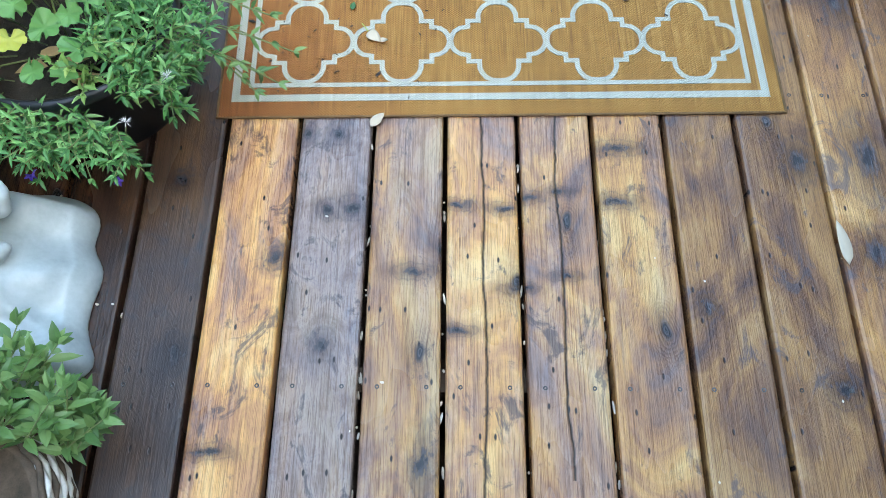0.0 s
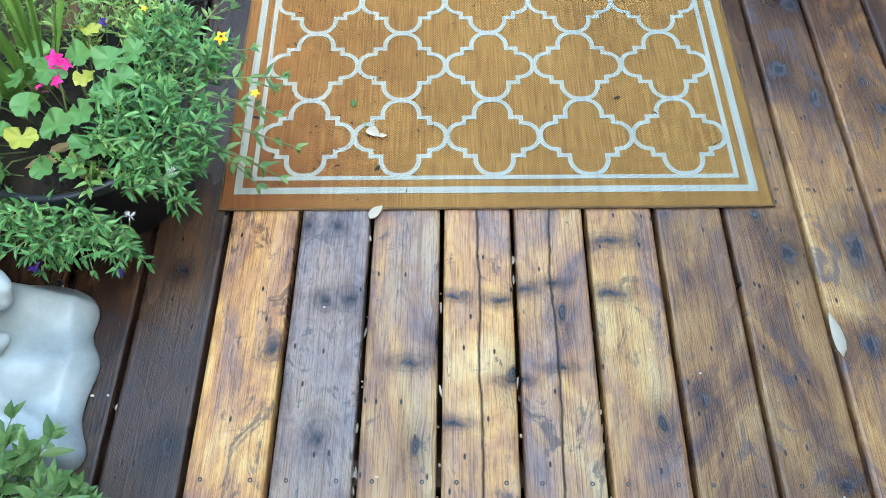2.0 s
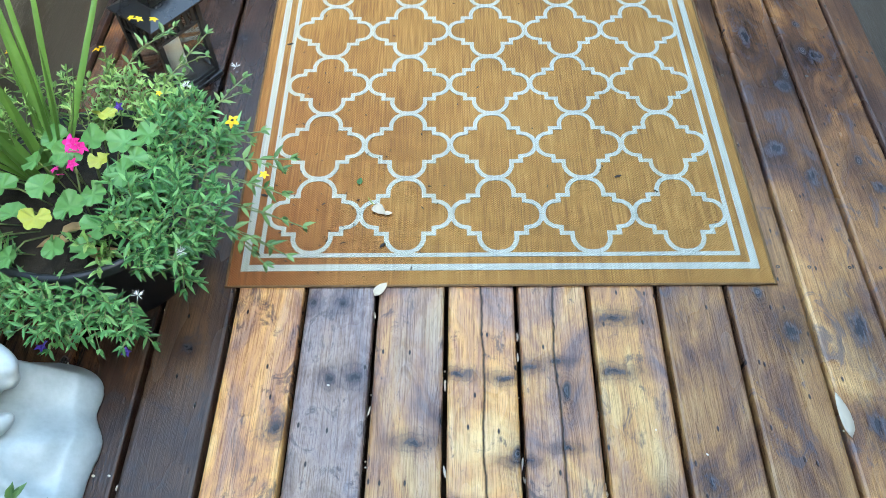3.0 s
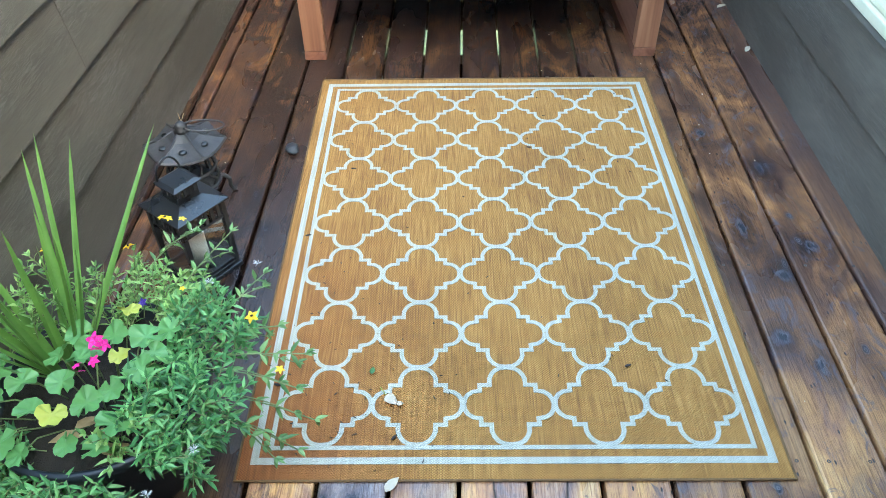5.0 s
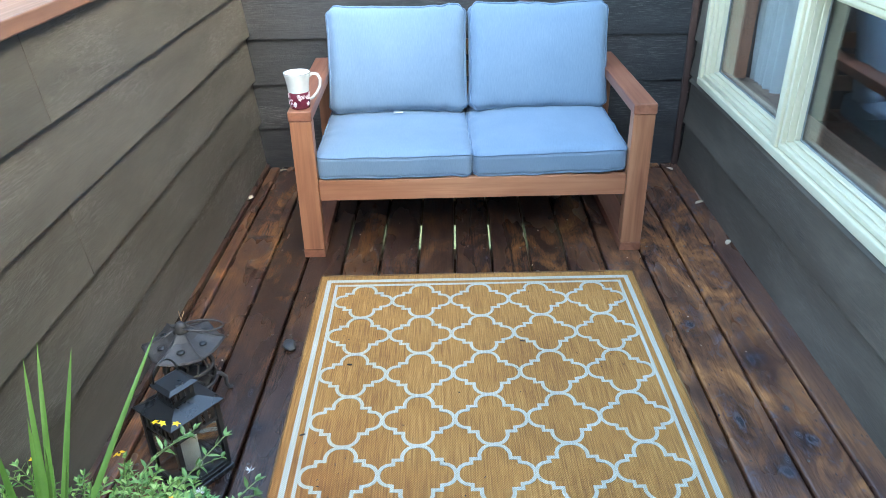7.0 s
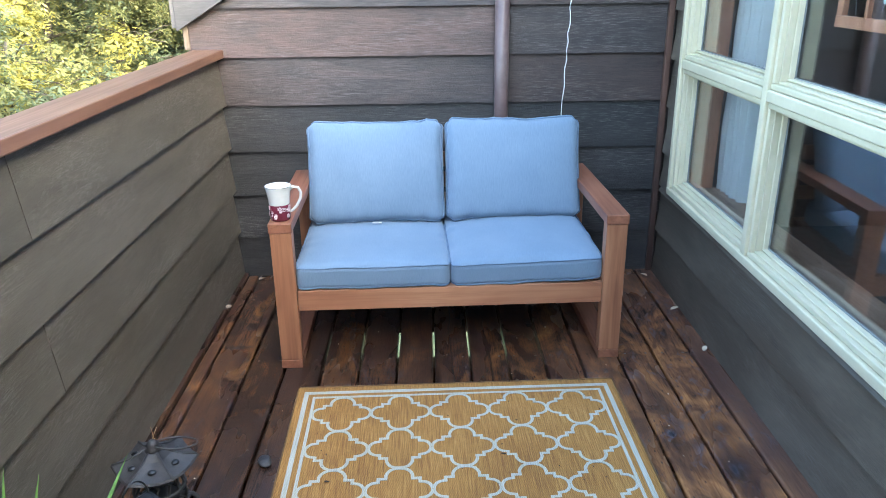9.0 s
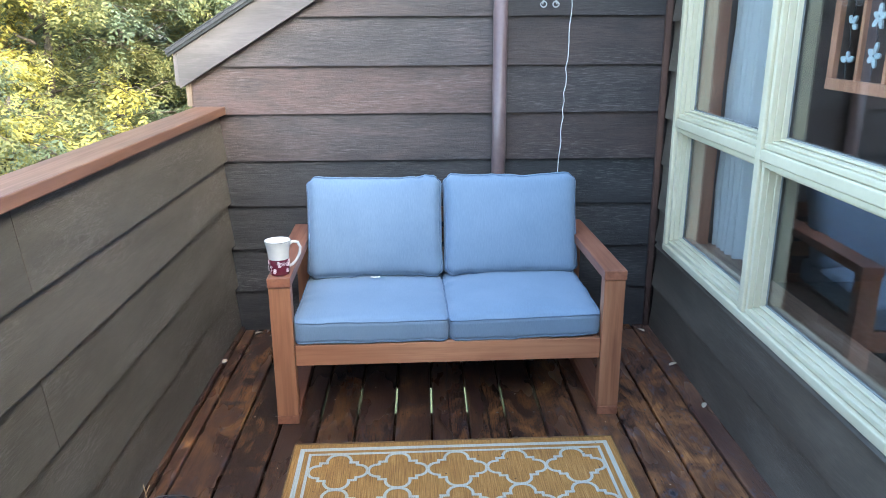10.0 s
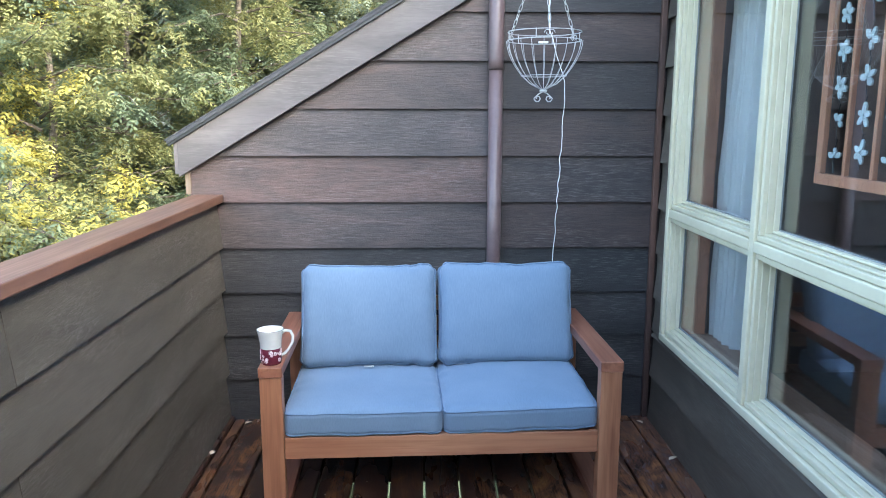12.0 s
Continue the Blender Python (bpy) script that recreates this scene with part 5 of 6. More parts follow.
def build_planter():
    rng = random.Random(21)
    ob = thing("planter", (0, 0, 0), 0, "black plastic pot overflowing with mixed flowering plants on the deck", "potted plant")
    part("pot", lathe([(0.0, 0.001), (0.165, 0.0), (0.172, 0.006), (0.205, 0.20), (0.214, 0.205), (0.218, 0.232), (0.212, 0.238), (0.203, 0.232), (0.196, 0.20), (0.0, 0.195)], 48, at=(POT[0], POT[1], 0)), POT_BLACK, ob, "black plastic pot", True)
    bm = bmesh.new()
    lathe([(0.0, 0.214), (0.10, 0.208), (0.194, 0.203)], 32, at=(POT[0], POT[1], 0), bm=bm)
    for v in bm.verts:
        v.co.z += noise.noise(v.co * 40) * 0.008
    part("soil", bm, SOIL, ob, "dark potting soil")
    root = (POT[0], POT[1], 0.12)
    stems = bmesh.new()
    bm = bmesh.new()
    clump(bm, stems, (-0.645, 0.020, 0.265), (0.115, 0.150, 0.070), 92, rng, (0.029, 0.0080), root=root)
    clump(bm, stems, (-0.620, -0.060, 0.225), (0.075, 0.065, 0.055), 34, rng, (0.029, 0.0080), root=root, droop=0.2)
    clump(bm, stems, (-0.835, -0.165, 0.200), (0.140, 0.060, 0.050), 66, rng, (0.027, 0.0080), root=root, droop=0.25)
    clump(bm, stems, (-0.715, -0.165, 0.160), (0.045, 0.040, 0.040), 12, rng, (0.028, 0.0085), root=root, droop=0.4)
    clump(bm, stems, (-0.990, -0.100, 0.215), (0.090, 0.100, 0.060), 50, rng, (0.027, 0.0080), root=root, droop=0.2)
    clump(bm, stems, (-0.640, 0.185, 0.285), (0.100, 0.080, 0.060), 50, rng, (0.029, 0.0085), root=root)
    tagged(part("trailing_foliage", bm, LEAF, ob, "dense small green trailing leaves"), kind="stuff")
    bm = bmesh.new()
    clump(bm, stems, (-0.80, 0.285, 0.270), (0.150, 0.085, 0.065), 80, rng, (0.022, 0.008), root=root)
    clump(bm, stems, (-0.99, 0.24, 0.28), (0.08, 0.11, 0.10), 45, rng, (0.022, 0.008), root=root)
    clump(bm, stems, (-0.71, 0.30, 0.24), (0.07, 0.07, 0.05), 24, rng, (0.024, 0.009), root=root)
    clump(bm, stems, (-0.72, -0.05, 0.255), (0.07, 0.06, 0.04), 16, rng, (0.024, 0.009), root=root)
    tagged(part("pale_foliage", bm, LEAF_PALE, ob, "fine pale green leaves"), kind="stuff")
    # long wandering stems towards the rug
    for a, b in (((-0.66, 0.16, 0.27), (-0.500, 0.19, 0.305)), ((-0.62, 0.10, 0.26), (-0.455, 0.085, 0.27)), ((-0.62, 0.06, 0.24), (-0.425, 0.060, 0.20)), ((-0.62, 0.22, 0.26), (-0.545, 0.315, 0.33)),
                 ((-0.62, 0.02, 0.24), (-0.455, 0.015, 0.16)), ((-0.60, 0.05, 0.22), (-0.49, -0.01, 0.17)), ((-0.72, 0.30, 0.28), (-0.640, 0.43, 0.33)), ((-0.60, 0.14, 0.25), (-0.43, 0.115, 0.30)), ((-0.80, 0.33, 0.30), (-0.72, 0.46, 0.36))):
        a, b = Vector(a), Vector(b)
        bm = bmesh.new()
        sprig_into(bm, stems, a, (b - a).normalized(), (b - a).length * 1.08, rng, (0.030, 0.011), 5, 0.0014)
        sprig_into(bm, stems, a.lerp(b, 0.4), (b - a + Vector((0.03, 0.02, -0.06))).normalized(), (b - a).length * 0.5, rng, (0.024, 0.009), 3)
        tagged(part("long_shoot", bm, LEAF_SAGE, ob, "straggling grey-green shoot with narrow leaves"), kind="stuff")
    tagged(part("stem_tangle", stems, STEM, ob, "thin green stems"), kind="stuff")
    # round scalloped leaves
    spots = ((-0.800, -0.015, 0.300, 0.034, 0), (-0.715, 0.050, 0.318, 0.033, 0), (-0.745, -0.045, 0.280, 0.036, 0), (-0.855, 0.020, 0.315, 0.030, 0), (-0.900, -0.030, 0.295, 0.032, 0), (-0.880, 0.075, 0.325, 0.030, 0), (-0.835, 0.065, 0.330, 0.026, 0),
             (-0.790, 0.125, 0.325, 0.034, 0), (-0.730, 0.130, 0.318, 0.036, 0), (-0.690, 0.150, 0.315, 0.030, 0), (-0.945, -0.085, 0.270, 0.036, 0), (-0.985, -0.010, 0.290, 0.032, 0), (-0.855, -0.040, 0.298, 0.030, 1), (-0.770, 0.175, 0.345, 0.026, 1), (-0.765, 0.082, 0.318, 0.024, 1), (-0.94, 0.03, 0.300, 0.034, 0), (-0.77, -0.085, 0.262, 0.030, 0), (-0.90, -0.10, 0.262, 0.030, 0), (-0.83, 0.10, 0.318, 0.030, 0), (-0.765, 0.015, 0.300, 0.028, 0), (-0.82, -0.085, 0.270, 0.026, 0), (-1.02, -0.06, 0.285, 0.034, 0), (-1.00, 0.06, 0.300, 0.032, 0), (-0.86, 0.13, 0.325, 0.030, 0), (-0.705, 0.095, 0.312, 0.028, 0), (-1.03, -0.12, 0.27, 0.03, 1))
    for x, y, z, r, yellow in spots:
        leaf = part("round_leaf", round_leaf(r * 0.88, rng), LEAF_YELLOW if yellow else LEAF_GERANIUM, ob, "yellowing scalloped leaf" if yellow else "", True)
        leaf.matrix_basis = pose(x, y, z, rng.uniform(-28, 12), rng.uniform(-18, 22), rng.uniform(0, 360))
        part("leaf_stalk", tube([(POT[0] + (x - POT[0]) * 0.55, POT[1] + (y - POT[1]) * 0.55, 0.215), (x * 0.8 + POT[0] * 0.2, y * 0.8 + POT[1] * 0.2, z * 0.6 + 0.1), (x, y, z - 0.002)], 0.0016, 5), STEM, ob, smooth=True)
    for k in range(5):
        bm = bmesh.new()
        leaf_into(bm, Vector((-0.85 + 0.02 * k, -0.02 - 0.012 * k, 0.216)), rand_dir(rng, 0.1), Vector((0, 0, 1)), 0.06, 0.030, 0.5, 4)
        part("dry_leaf", bm, DRY, ob, "withered brown leaf")
    # sword leaves
    for k in range(24):
        a = rng.uniform(0, 2 * math.pi)
        lean = rng.uniform(0.08, 0.75)
        L = rng.uniform(0.26, 0.44) * (1.08 - 0.3 * lean)
        d = Vector((math.cos(a) * lean, math.sin(a) * lean, 1)).normalized()
        bm = bmesh.new()
        base = Vector((-0.925 + 0.03 * math.cos(a), 0.135 + 0.03 * math.sin(a), 0.21))
        leaf_into(bm, base, d, Vector((-math.cos(a), -math.sin(a), 0.2)), L, 0.021, -0.22 * lean, 8, "blade")
        part("sword_leaf", bm, SPIKE, ob, smooth=True)
    for tip in ((-0.748, 0.470, 0.595), (-0.895, 0.400, 0.60), (-0.973, 0.36, 0.60), (-0.955, 0.39, 0.62)):
        base = Vector((-0.895, 0.150, 0.21))
        d = Vector(tip) - base
        bm = bmesh.new()
        leaf_into(bm, base, d, Vector((0, -0.5, 1)), d.length, 0.022, 0.02, 8, "blade")
        part("sword_leaf", bm, SPIKE, ob, smooth=True)
    # flowers
    for x, y, z, r in ((-0.772, 0.040, 0.385, 0.017), (-0.780, 0.056, 0.392, 0.018), (-0.764, 0.050, 0.388, 0.016), (-0.776, 0.024, 0.372, 0.013), (-0.808, 0.018, 0.365, 0.010), (-0.798, 0.010, 0.360, 0.009)):
        flower((x, y, z), r, 5, PETAL_PINK, ob, rng, 40, "pink_flower")
    part("flower_stalk", tube([(-0.80, 0.02, 0.22), (-0.79, 0.02, 0.30), (-0.776, 0.040, 0.378)], 0.0018, 6), STEM, ob, smooth=True)
    for x, y, z, r in ((-0.530, 0.178, 0.325, 0.015), (-0.835, 0.362, 0.345, 0.014), (-0.770, 0.445, 0.355, 0.010), (-0.735, 0.438, 0.360, 0.010), (-0.462, 0.078, 0.285, 0.010), (-0.79, 0.455, 0.35, 0.009), (-1.00, 0.33, 0.36, 0.011), (-0.70, 0.27, 0.31, 0.007)):
        flower((x, y, z), r, 5, PETAL_YELLOW, ob, rng, 25, "yellow_flower", DEBRIS if r > 0.013 else None)
    for x, y, z in ((-0.755, 0.205, 0.335), (-0.815, -0.245, 0.20), (-0.700, -0.225, 0.14), (-0.84, -0.235, 0.17)):
        flower((x, y, z), 0.011, 5, PETAL_PURPLE, ob, rng, 45, "purple_flower")
    for x, y, z in ((-0.585, -0.095, 0.275), (-0.665, -0.155, 0.225), (-0.63, 0.255, 0.345), (-0.545, 0.318, 0.338)):
        bm = bmesh.new()
        for k in range(14):
            leaf_into(bm, Vector((x, y, z)), rand_dir(rng, 0.1), Vector((0, 0, 1)), 0.013, 0.0016, 0.1, 2)
        part("seed_head", bm, CERAMIC, ob, "pale feathery seed head")


build_planter()


def build_wicker_pot():
    rng = random.Random(8)
    c = (-0.828, -0.800)
    ob = thing("wicker_pot", (0, 0, 0), 0, "whitewashed wicker pot with a leafy green herb on the deck", "potted plant")
    part("liner", lathe([(0.0, 0.002), (0.095, 0.002), (0.135, 0.075), (0.138, 0.13), (0.122, 0.172), (0.116, 0.165), (0.0, 0.155)], 32, at=(*c, 0)), WICKER_DARK, ob, smooth=True)
    for k in range(19):
        z = 0.006 + k * 0.0092
        u = z / 0.17
        r = 0.098 + 0.047 * math.sin(min(1.0, u * 1.12) * math.pi * 0.62) - 0.016 * max(0, u - 0.7)
        pts = [(c[0] + (r + 0.003 * math.sin(j * math.pi / 2 + k * math.pi)) * math.cos(2 * math.pi * j / 52), c[1] + (r + 0.003 * math.sin(j * math.pi / 2 + k * math.pi)) * math.sin(2 * math.pi * j / 52), z + 0.001 * math.sin(j * 1.3)) for j in range(52)]
        part("weave", tube(pts, 0.0050, 6, True), WICKER_WHITE if k % 3 else WICKER_DARK, ob, smooth=True)
    stems, bm = bmesh.new(), bmesh.new()
    clump(bm, stems, (-0.800, -0.625, 0.215), (0.120, 0.085, 0.050), 34, rng, (0.040, 0.017), (0.07, 0.12), root=(c[0], c[1], 0.10))
    clump(bm, stems, (-0.690, -0.655, 0.185), (0.055, 0.050, 0.040), 14, rng, (0.040, 0.017), (0.06, 0.10), root=(c[0], c[1], 0.10))
    clump(bm, stems, (-0.90, -0.72, 0.215), (0.10, 0.09, 0.05), 24, rng, (0.040, 0.017), (0.07, 0.12), root=(c[0], c[1], 0.10))
    tagged(part("foliage", bm, LEAF_SAGE, ob, "soft oval green leaves"), kind="stuff")
    tagged(part("stem_tangle", stems, STEM, ob), kind="stuff")


build_wicker_pot()


def build_statue():
    """A white plaster figure: a spreading draped base with folds, and a bowed upper part."""
    bm = bmesh.new()
    def hem(y):
        ends = max(0.0, 1 - ((y + 0.385) / 0.205) ** 6)
        return -0.765 + (-0.375 - y) * 0.12 + 0.010 * math.cos(2 * math.pi * (y + 0.372 + 0.012 * math.sin(22 * y)) / 0.145) + 0.014 * noise.noise(Vector((y * 14, 2, 5))) - 0.16 * (1 - ends ** 0.4)
    def height(d, y):
        rim = 0.052 * min(1.0, max(0.0, d) / 0.030) ** 0.5
        fold = 0.6 * math.cos(2 * math.pi * (y + 0.372 + 0.25 * d) / 0.145) + 0.7 * noise.noise(Vector((d * 5, y * 13 + d * 6, 7)))
        rise = 0.62 * max(0.0, d - 0.035) + 0.020 * fold * min(1.0, d / 0.06) * max(0.0, 1 - d / 0.30)
        ridge = 0.030 * math.exp(-((y + 0.45 - 0.55 * (d - 0.1)) / 0.020) ** 2) * math.exp(-((d - 0.13) / 0.09) ** 2)
        return rim + rise + ridge + 0.004 * noise.noise(Vector((d * 22, y * 22, 3)))
    rows, cols = 64, 44
    top, low = [], []
    for i in range(rows + 1):
        y = -0.588 + 0.405 * i / rows
        x0 = hem(y)
        top.append([])
        low.append([])
        for j in range(cols + 1):
            u = (j / cols) ** 1.6
            x = x0 + (-1.075 - x0) * u
            top[-1].append(bm.verts.new((x, y, 0.004 + max(0.0, height((x0 - x), y) * min(1.0, 8 * min(i, rows - i) / rows + 0.02)))))
            low[-1].append(bm.verts.new((x, y, 0.001)))
    for grid in (top, low):
        for i in range(rows):
            for j in range(cols):
                bm.faces.new((grid[i][j], grid[i][j + 1], grid[i + 1][j + 1], grid[i + 1][j]))
    for i in range(rows):
        for j in (0, cols):
            bm.faces.new((top[i][j], top[i + 1][j], low[i + 1][j], low[i][j]))
    for j in range(cols):
        for i in (0, rows):
            bm.faces.new((top[i][j], top[i][j + 1], low[i][j + 1], low[i][j]))
    for at, r, turn in (((-0.945, -0.268, 0.205), (0.105, 0.042, 0.036), -16), ((-0.885, -0.292, 0.188), (0.040, 0.026, 0.028), -30), ((-1.00, -0.25, 0.24), (0.07, 0.06, 0.07), 0),
                        ((-0.955, -0.345, 0.175), (0.085, 0.030, 0.030), 24), ((-0.90, -0.375, 0.135), (0.045, 0.020, 0.020), 38)):
        vs = bmesh.ops.create_uvsphere(bm, u_segments=24, v_segments=14, radius=1.0)["verts"]
        bmesh.ops.transform(bm, matrix=pose(*at, 0, 0, turn) @ Matrix.Diagonal((*r, 1)), verts=vs)
    ob = part("statue", bm, STATUE, smooth=True)
    tagged(ob, "weathered white plaster garden statue with a draped base on the deck", "statue")
    rm = ob.modifiers.new("fuse", 'REMESH')
    rm.mode, rm.voxel_size, rm.use_smooth_shade = 'VOXEL', 0.004, True
    sm = ob.modifiers.new("soften", 'SMOOTH')
    sm.factor, sm.iterations = 0.5, 2


build_statue()


# ---- fallen leaves and litter ----
def fallen_leaf(at, length, width, turn, material, label, curl=0.3, tilt=0.0):
    bm = bmesh.new()
    leaf_into(bm, Vector((-length / 2, 0, 0.003)), Vector((1, 0, 0.12)), Vector((0, 0, 1)), length, width, curl * 0.5, 6)
    ob = part("fallen_leaf", bm, material, smooth=True)
    ob.matrix_world = pose(*at, tilt, 0, turn)
    s = ob.modifiers.new("thick", 'SOLIDIFY')
    s.thickness = 0.0008
    return tagged(ob, label, "leaf")


fallen_leaf((0.650, -0.275, 0.004), 0.092, 0.026, 96, PALE_LEAF, "pale curled fallen leaf lying along a deck gap", 0.1)
fallen_leaf((-0.255, -0.003, 0.003), 0.042, 0.024, 50, PALE_LEAF, "pale fallen leaf beside the front edge of the rug", 0.1)
fallen_leaf((-1.078, 2.388, 0.022), 0.045, 0.024, 70, PALE_LEAF, "pale crumpled leaf at the foot of the parapet", 0.5, 20)
fallen_leaf((1.018, 2.31, 0.004), 0.055, 0.022, 30, PALE_LEAF, "pale fallen leaf at the foot of the house wall", 0.2)
fallen_leaf((1.022, 1.92, 0.004), 0.055, 0.022, 60, PALE_LEAF, "pale fallen leaf at the foot of the house wall", 0.3)
fallen_leaf((-1.00, 2.76, 0.004), 0.040, 0.022, 40, PALE_LEAF, "pale fallen leaf in the deck corner", 0.3)
fallen_leaf((0.985, 2.72, 0.004), 0.045, 0.020, 120, PALE_LEAF, "pale fallen leaf in the deck corner", 0.3)
fallen_leaf((-0.272, 0.208, 0.010), 0.036, 0.030, -30, PALE_LEAF, "white crumpled petal lying on the rug", 0.6)
fallen_leaf((-0.250, 0.198, 0.010), 0.018, 0.014, 20, PALE_LEAF, "white crumpled petal lying on the rug", 0.6)
fallen_leaf((-0.322, 0.292, 0.010), 0.022, 0.014, 80, LEAF_GERANIUM, "small green fallen leaf lying on the rug", 0.2)
tagged(part("twig", tube([(-0.300, 0.245, 0.0105), (-0.285, 0.222, 0.0125), (-0.272, 0.210, 0.0115)], 0.0012, 5), LEAF_YELLOW), "thin pale stalk lying on the rug", "twig")
bm = bmesh.new()
bmesh.ops.create_icosphere(bm, subdivisions=3, radius=1.0)
for v in bm.verts:
    v.co = Vector((v.co.x * 0.022, v.co.y * 0.030, v.co.z * 0.012)) * (1 + 0.25 * noise.noise(v.co * 1.6))
stone = part("stone", bm, IRON, smooth=True)
stone.matrix_world = pose(-0.672, 1.215, 0.0105, 0, 0, 20)
tagged(stone, "small dark stone lying beside the rug", "stone")
for x, y, h, lean in ((-1.070, 1.300, 0.060, 0.02), (-1.066, 1.325, 0.045, -0.015), (-1.072, 1.270, 0.035, 0.03)):
    tagged(part("twig", tube([(x, y, 0.020), (x + lean * 0.4, y + 0.006, 0.020 + h * 0.5), (x + lean, y + 0.02, 0.020 + h)], 0.0012, 5), DRY, smooth=True), "thin dry stalk standing at the foot of the parapet", "twig")
rng = random.Random(5)
bm = bmesh.new()
for k in range(120):
    x, y = rng.uniform(-0.57, 0.56), rng.uniform(0.05, 1.62)
    if rng.random() < 0.55:
        x = -0.57 + abs(rng.gauss(0, 0.22))
        y = abs(rng.gauss(0.25, 0.3)) + 0.02
    L, W = rng.uniform(0.0012, 0.006), rng.uniform(0.0008, 0.0018)
    if k < 6:
        L, W = 0.010, 0.004
    vs = bmesh.ops.create_uvsphere(bm, u_segments=6, v_segments=4, radius=1.0)["verts"]
    bmesh.ops.transform(bm, matrix=pose(x - 0.02 * y, y + 0.019 * (x + 0.6), 0.0105, 0, 0, rng.uniform(0, 180)) @ Matrix.Diagonal((L, W, 0.0016, 1)), verts=vs)
tagged(part("litter", bm, DEBRIS), "scattered dark crumbs of soil and plant litter on the rug", "litter", kind="stuff")
bm = bmesh.new()
for k in range(54):
    x = rng.choice((-0.264, -0.114, 0.035, 0.188, -0.718)) + rng.uniform(-0.003, 0.003)
    y = rng.uniform(-0.95, 0.0)
    vs = bmesh.ops.create_icosphere(bm, subdivisions=1, radius=1.0)["verts"]
    bmesh.ops.transform(bm, matrix=pose(x, y, -0.018 + rng.uniform(-0.014, 0.004), 0, 0, rng.uniform(-12, 12)) @ Matrix.Diagonal((0.0026, rng.uniform(0.002, 0.016), 0.002, 1)), verts=vs)
tagged(part("gap_litter", bm, PALE_LEAF), "pale bits of leaf and seed caught in the deck gaps", "litter", kind="stuff")
bm = bmesh.new()
for k in range(60):
    x, y = rng.uniform(-1.0, 1.0), rng.uniform(-1.2, 2.7)
    if -0.64 < x < 0.62 and -0.02 < y < 1.72:
        continue
    s = rng.uniform(0.001, 0.003)
    vs = bmesh.ops.create_icosphere(bm, subdivisions=1, radius=1.0)["verts"]
    bmesh.ops.transform(bm, matrix=pose(x, y, 0.001, 0, 0, rng.uniform(0, 90)) @ Matrix.Diagonal((s, s * 1.6, 0.001, 1)), verts=vs)
tagged(part("deck_specks", bm, PALE_LEAF), "tiny pale specks of plant litter on the deck", "litter", kind="stuff")


# ---- trees beyond the parapet ----
def build_tree(at, height, spread, seed, sprays, mats, bare=0.04, size=0.78):
    rng = random.Random(seed)
    ob = thing("tree", at, 0, "tall bushy tree with yellow-green sunlit foliage beyond the balcony", "tree", "trees beyond the parapet")
    trunk = [(0.12 * math.sin(k * 0.9 + seed), 0.12 * math.cos(k * 0.7 + seed), height * k / 8) for k in range(9)]
    part("trunk", tube(trunk, 0.09, 10, taper=0.15), BARK, ob, smooth=True)
    wood = bmesh.new()
    tips = []
    for k in range(46):
        z = height * (0.10 + 0.87 * k / 46)
        a = k * 2.4 + rng.uniform(-0.4, 0.4)
        r = spread * (1.0 - 0.75 * (z / height) ** 2.2) * rng.uniform(0.75, 1.1)
        p0 = Vector((0, 0, z))
        p3 = Vector((r * math.cos(a), r * math.sin(a), z + rng.uniform(-0.1, 0.25) * r))
        p1 = p0.lerp(p3, 0.4) + Vector((0, 0, 0.12 * r))
        tube([p0, p1, p3], 0.022, 5, bm=wood, taper=0.2)
        for q in range(7):
            u = rng.uniform(0.25, 1.0)
            c = p0.lerp(p3, u) + Vector((0, 0, 0.12 * r * (1 - u)))
            t = c + Vector((rng.uniform(-1, 1), rng.uniform(-1, 1), rng.uniform(-0.6, 0.4))) * 0.5
            tube([c, c.lerp(t, 0.5) + Vector((0, 0, 0.06)), t], 0.009, 4, bm=wood, taper=0.3)
            tips.append((c, t, rng.random()))
    verts = [[] for _ in mats]
    faces = [[] for _ in mats]
    for _ in range(sprays):
        c, t, tone = tips[int(rng.random() * len(tips))]
        if tone < bare:
            continue
        g = min(len(mats) - 1, int(max(0.0, min(0.999, (tone - bare) / (1 - bare) + rng.uniform(-0.03, 0.03))) * len(mats)))
        p = c.lerp(t, rng.uniform(0.0, 1.25)) + Vector((rng.gauss(0, 0.13), rng.gauss(0, 0.13), rng.gauss(0, 0.11))) * size
        a, dip = rng.uniform(0, 6.28), rng.uniform(-1.3, 0.25)
        d = Vector((math.cos(a), math.sin(a), dip)).normalized()
        side = d.cross(Vector((rng.uniform(-0.5, 0.5), rng.uniform(-0.5, 0.5), 1))).normalized()
        L = rng.uniform(0.12, 0.24) * size
        for k in range(3):
            u = k / 2
            for s in (-1, 1):
                lv = verts[g]
                n0 = len(lv)
                e = (d * 1.0 + side * s * 0.72 * (1 - 0.4 * u)).normalized()
                b = p + d * (L * u)
                ln = L * 0.58 * (1 - 0.40 * u)
                w = e.cross(d.cross(side)).normalized() * ln * 0.17
                lv.extend((b, b + e * ln * 0.55 + w, b + e * ln, b + e * ln * 0.55 - w))
                faces[g].append((n0, n0 + 1, n0 + 2, n0 + 3))
    tagged(part("limb_tangle", wood, BARK, ob, smooth=True), kind="stuff")
    for g, m in enumerate(mats):
        me = bpy.data.meshes.new("crown")
        me.from_pydata([tuple(v) for v in verts[g]], [], faces[g])
        me.materials.append(m)
        crown = new("crown", me)
        crown.parent = ob
        tagged(crown, kind="stuff")
    return ob


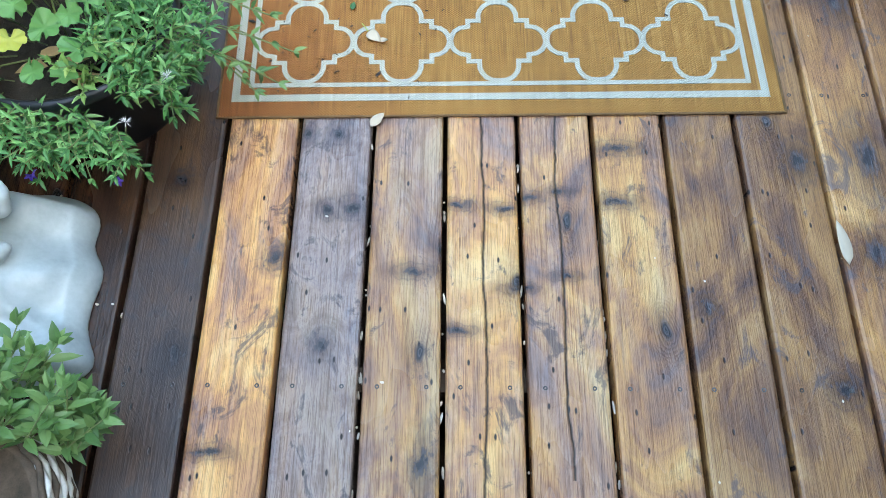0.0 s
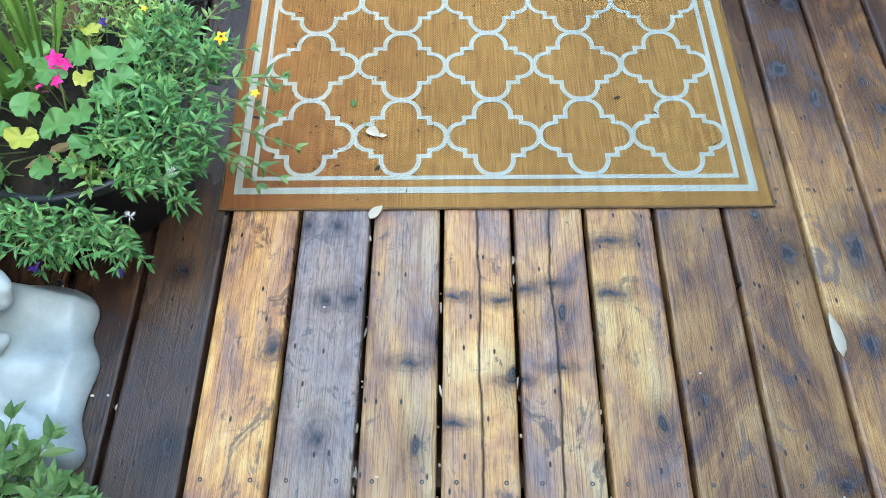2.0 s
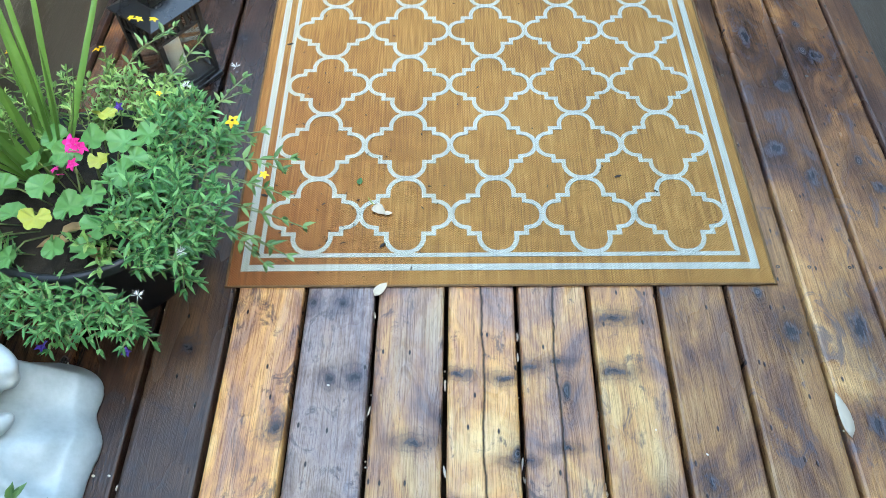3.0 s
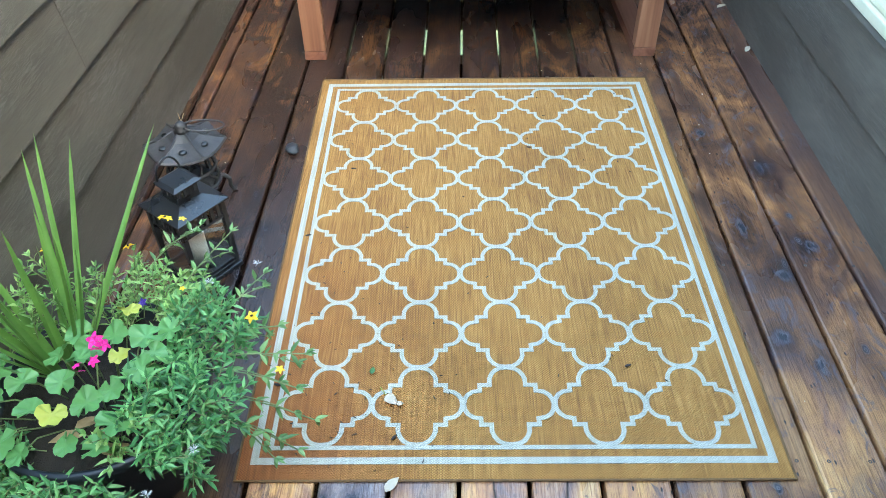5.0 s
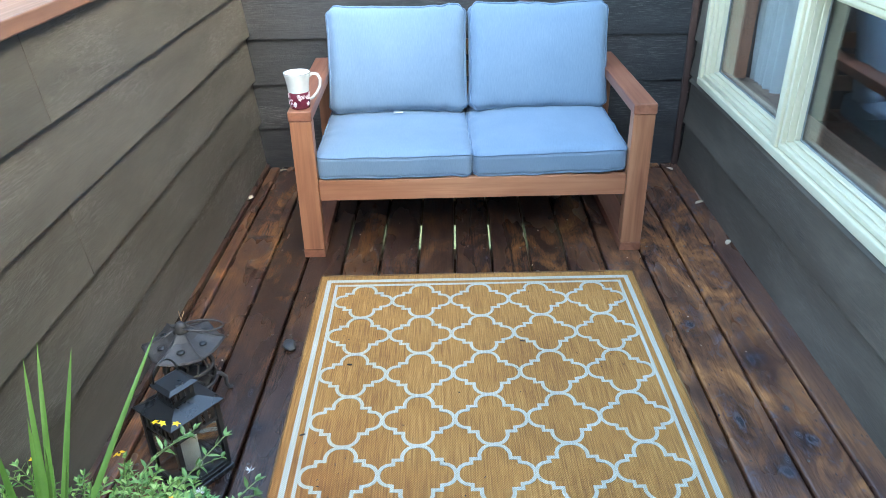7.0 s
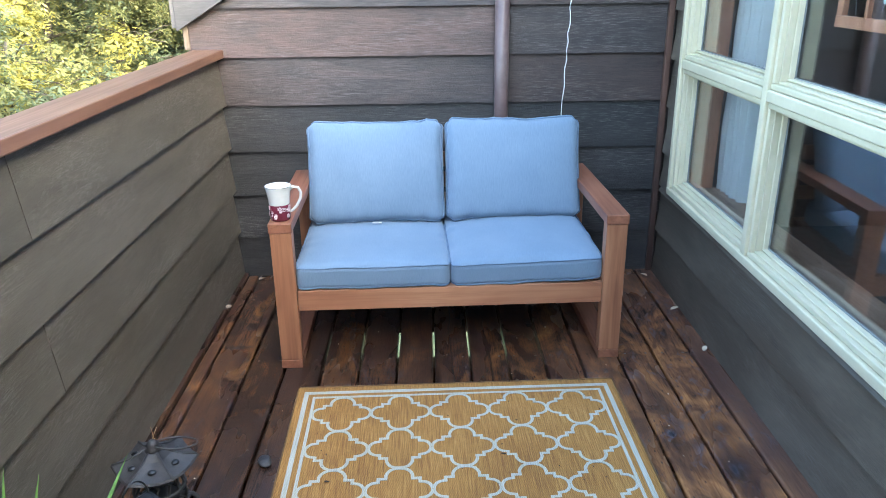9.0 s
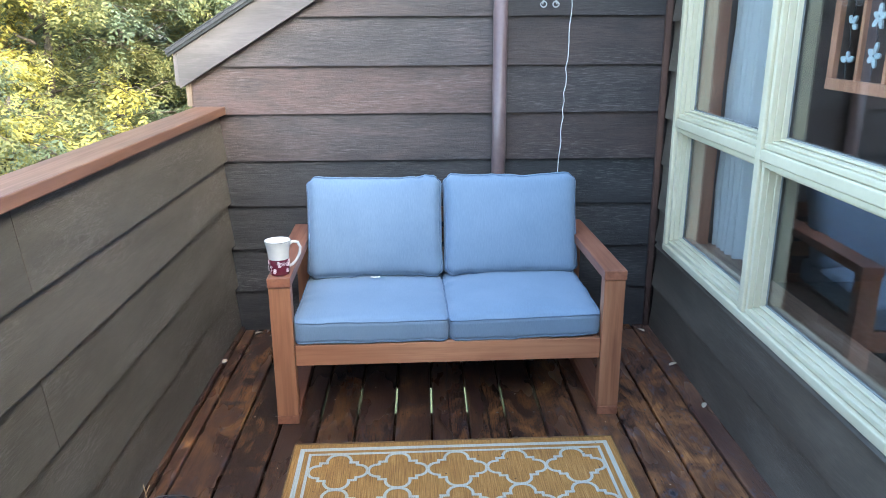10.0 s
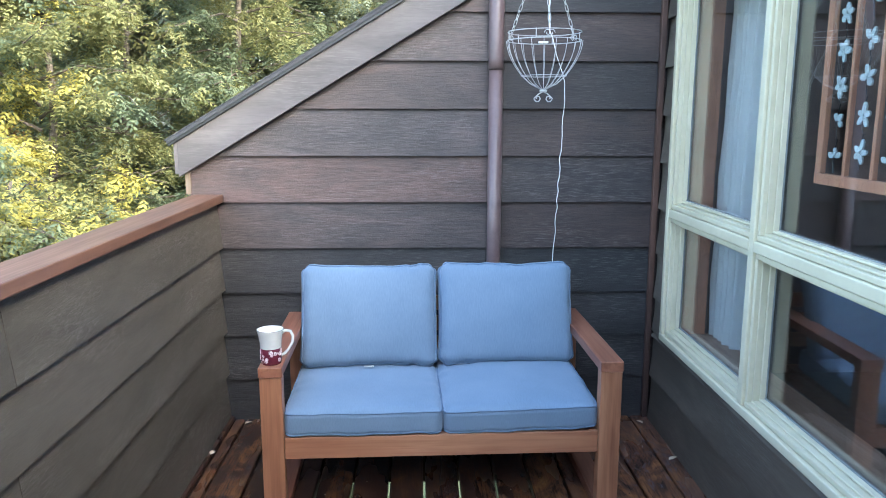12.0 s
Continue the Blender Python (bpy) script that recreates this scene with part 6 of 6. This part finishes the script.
# leaf tones carry sunlit and shaded foliage; the darks are lifted as haze
TREE_A = leaf_material("tree_shaded_green", (0.082, 0.108, 0.074), (0.118, 0.150, 0.092), (0.16, 0.195, 0.115), 0.65, 0.45)
TREE_B = leaf_material("tree_green", (0.124, 0.136, 0.064), (0.172, 0.180, 0.078), (0.225, 0.225, 0.095), 0.65, 0.45)
TREE_C = leaf_material("tree_sunlit_yellow", (0.26, 0.25, 0.070), (0.37, 0.34, 0.090), (0.48, 0.43, 0.13), 0.6, 0.4)
TREE_D = leaf_material("tree_orange", (0.26, 0.14, 0.06), (0.38, 0.21, 0.09), (0.46, 0.29, 0.13), 0.6, 0.4)
# haze painted as a paler, greyer green for the distant crowns
TREE_E = leaf_material("tree_far_haze", (0.135, 0.165, 0.130), (0.170, 0.205, 0.155), (0.21, 0.245, 0.180), 0.65, 0.45)
build_tree((-4.6, 8.2, -3.0), 7.6, 1.9, 3, 26000, (TREE_A, TREE_B, TREE_B, TREE_B, TREE_C))
build_tree((-6.6, 9.0, -3.0), 8.6, 2.1, 5, 24000, (TREE_A, TREE_B, TREE_B, TREE_C, TREE_C, TREE_D))
build_tree((-2.6, 10.2, -3.0), 9.2, 2.2, 7, 22000, (TREE_A, TREE_A, TREE_A, TREE_B, TREE_B))
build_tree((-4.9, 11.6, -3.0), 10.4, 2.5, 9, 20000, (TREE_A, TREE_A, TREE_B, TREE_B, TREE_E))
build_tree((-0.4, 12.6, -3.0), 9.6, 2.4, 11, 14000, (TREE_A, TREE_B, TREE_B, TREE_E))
build_tree((-8.4, 11.8, -3.0), 10.5, 2.5, 13, 14000, (TREE_A, TREE_B, TREE_C, TREE_D))
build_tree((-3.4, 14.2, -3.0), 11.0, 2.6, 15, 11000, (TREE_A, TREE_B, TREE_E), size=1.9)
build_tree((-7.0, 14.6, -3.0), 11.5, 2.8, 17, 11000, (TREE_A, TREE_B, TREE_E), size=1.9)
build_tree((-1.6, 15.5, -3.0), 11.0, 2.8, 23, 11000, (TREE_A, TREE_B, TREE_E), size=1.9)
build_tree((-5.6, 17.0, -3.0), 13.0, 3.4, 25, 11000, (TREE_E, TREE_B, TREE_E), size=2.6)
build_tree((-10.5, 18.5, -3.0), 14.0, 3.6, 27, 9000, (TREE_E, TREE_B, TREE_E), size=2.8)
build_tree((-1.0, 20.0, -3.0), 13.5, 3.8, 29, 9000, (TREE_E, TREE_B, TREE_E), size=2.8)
build_tree((-4.2, 6.4, -3.0), 3.9, 1.5, 19, 13000, (TREE_A, TREE_B, TREE_B, TREE_C, TREE_C))


# ---- deck: joists below, planks on top ----
deck_frame = thing("deck_frame", label="dark wooden joists under the deck planks", category="joists", kind="structure")
for k in range(8):
    y = -1.78 + k * 0.61 if k < 7 else 2.79
    part("joist", box((-1.10, y, -0.25), (1.06, y + 0.045, -0.041)), JOIST, deck_frame)
# unseen bar, added to cut short the lit gaps under the bench
part("blocking", box((-1.10, 2.42, -0.15), (1.06, 2.46, -0.041)), JOIST, deck_frame)
# unseen sheet below the joists, added to keep daylight out of the gaps
deck_soffit = tagged(part("deck_soffit", box((-1.10, Y_FRONT, -0.30), (1.06, 2.36, -0.252)), JOIST), "dark unseen sheet added under the deck to keep light out of its gaps", "soffit", kind="structure")
for a, b in (((-1.10, 2.361), (-0.46, Y_BACK)), ((0.24, 2.361), (1.06, Y_BACK)), ((-0.459, 2.71), (0.239, Y_BACK))):
    part("soffit_board", box((*a, -0.30), (*b, -0.252)), JOIST, deck_soffit)
GAPS = (-1.085, -1.027, -0.868, -0.718, -0.566, -0.416, -0.263, -0.114, 0.035, 0.188, 0.337, 0.486, 0.647, 0.799, 0.957, 1.062)
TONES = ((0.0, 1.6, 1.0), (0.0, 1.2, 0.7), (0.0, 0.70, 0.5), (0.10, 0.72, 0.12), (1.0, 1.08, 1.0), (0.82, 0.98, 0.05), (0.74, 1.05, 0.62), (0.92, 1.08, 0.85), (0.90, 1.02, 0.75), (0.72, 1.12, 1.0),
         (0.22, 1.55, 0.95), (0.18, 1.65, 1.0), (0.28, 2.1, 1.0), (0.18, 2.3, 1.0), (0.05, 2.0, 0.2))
floor = thing("floor", label="wet brown wooden deck of long planks with open gaps", category="floor", kind="structure")
shared = {}


def plank_mesh(width):
    key = round(width, 3)
    if key not in shared:
        bm = bmesh.new()
        h, r = width / 2, 0.0072
        prof = [(-h, -0.038), (h, -0.038), (h, -r), (h - r * 0.3, -r * 0.3), (h - r, 0.0), (-h + r, 0.0), (-h + r * 0.3, -r * 0.3), (-h, -r)]
        prism(prof, Y_FRONT + 0.002, Y_BACK - 0.003, axis=1, bm=bm)
        shared[key] = to_mesh("plank", bm, DECK)
    return shared[key]


SCREW = to_mesh("screw", lathe([(0.0, -0.0006), (0.0015, -0.0008), (0.0022, 0.0004), (0.0042, 0.0006), (0.0044, -0.002)], 10), STEEL)
for k, (a, b) in enumerate(zip(GAPS, GAPS[1:])):
    plank = new("plank", plank_mesh(b - a - 0.0092))
    plank.parent = floor
    plank.location = ((a + b) / 2, 0.0, 0.0)
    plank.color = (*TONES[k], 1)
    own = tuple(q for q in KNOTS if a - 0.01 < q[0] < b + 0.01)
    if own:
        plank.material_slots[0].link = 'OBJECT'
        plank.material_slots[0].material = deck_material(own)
    if b - a > 0.1:
        for j in range(1, 8):
            y = -1.78 + j * 0.61 + 0.02
            for dx in (-0.043, 0.045):
                screw = new("screw", SCREW)
                screw.parent = plank
                screw.location = (dx, y if j != 2 else -0.56, 0.0003)
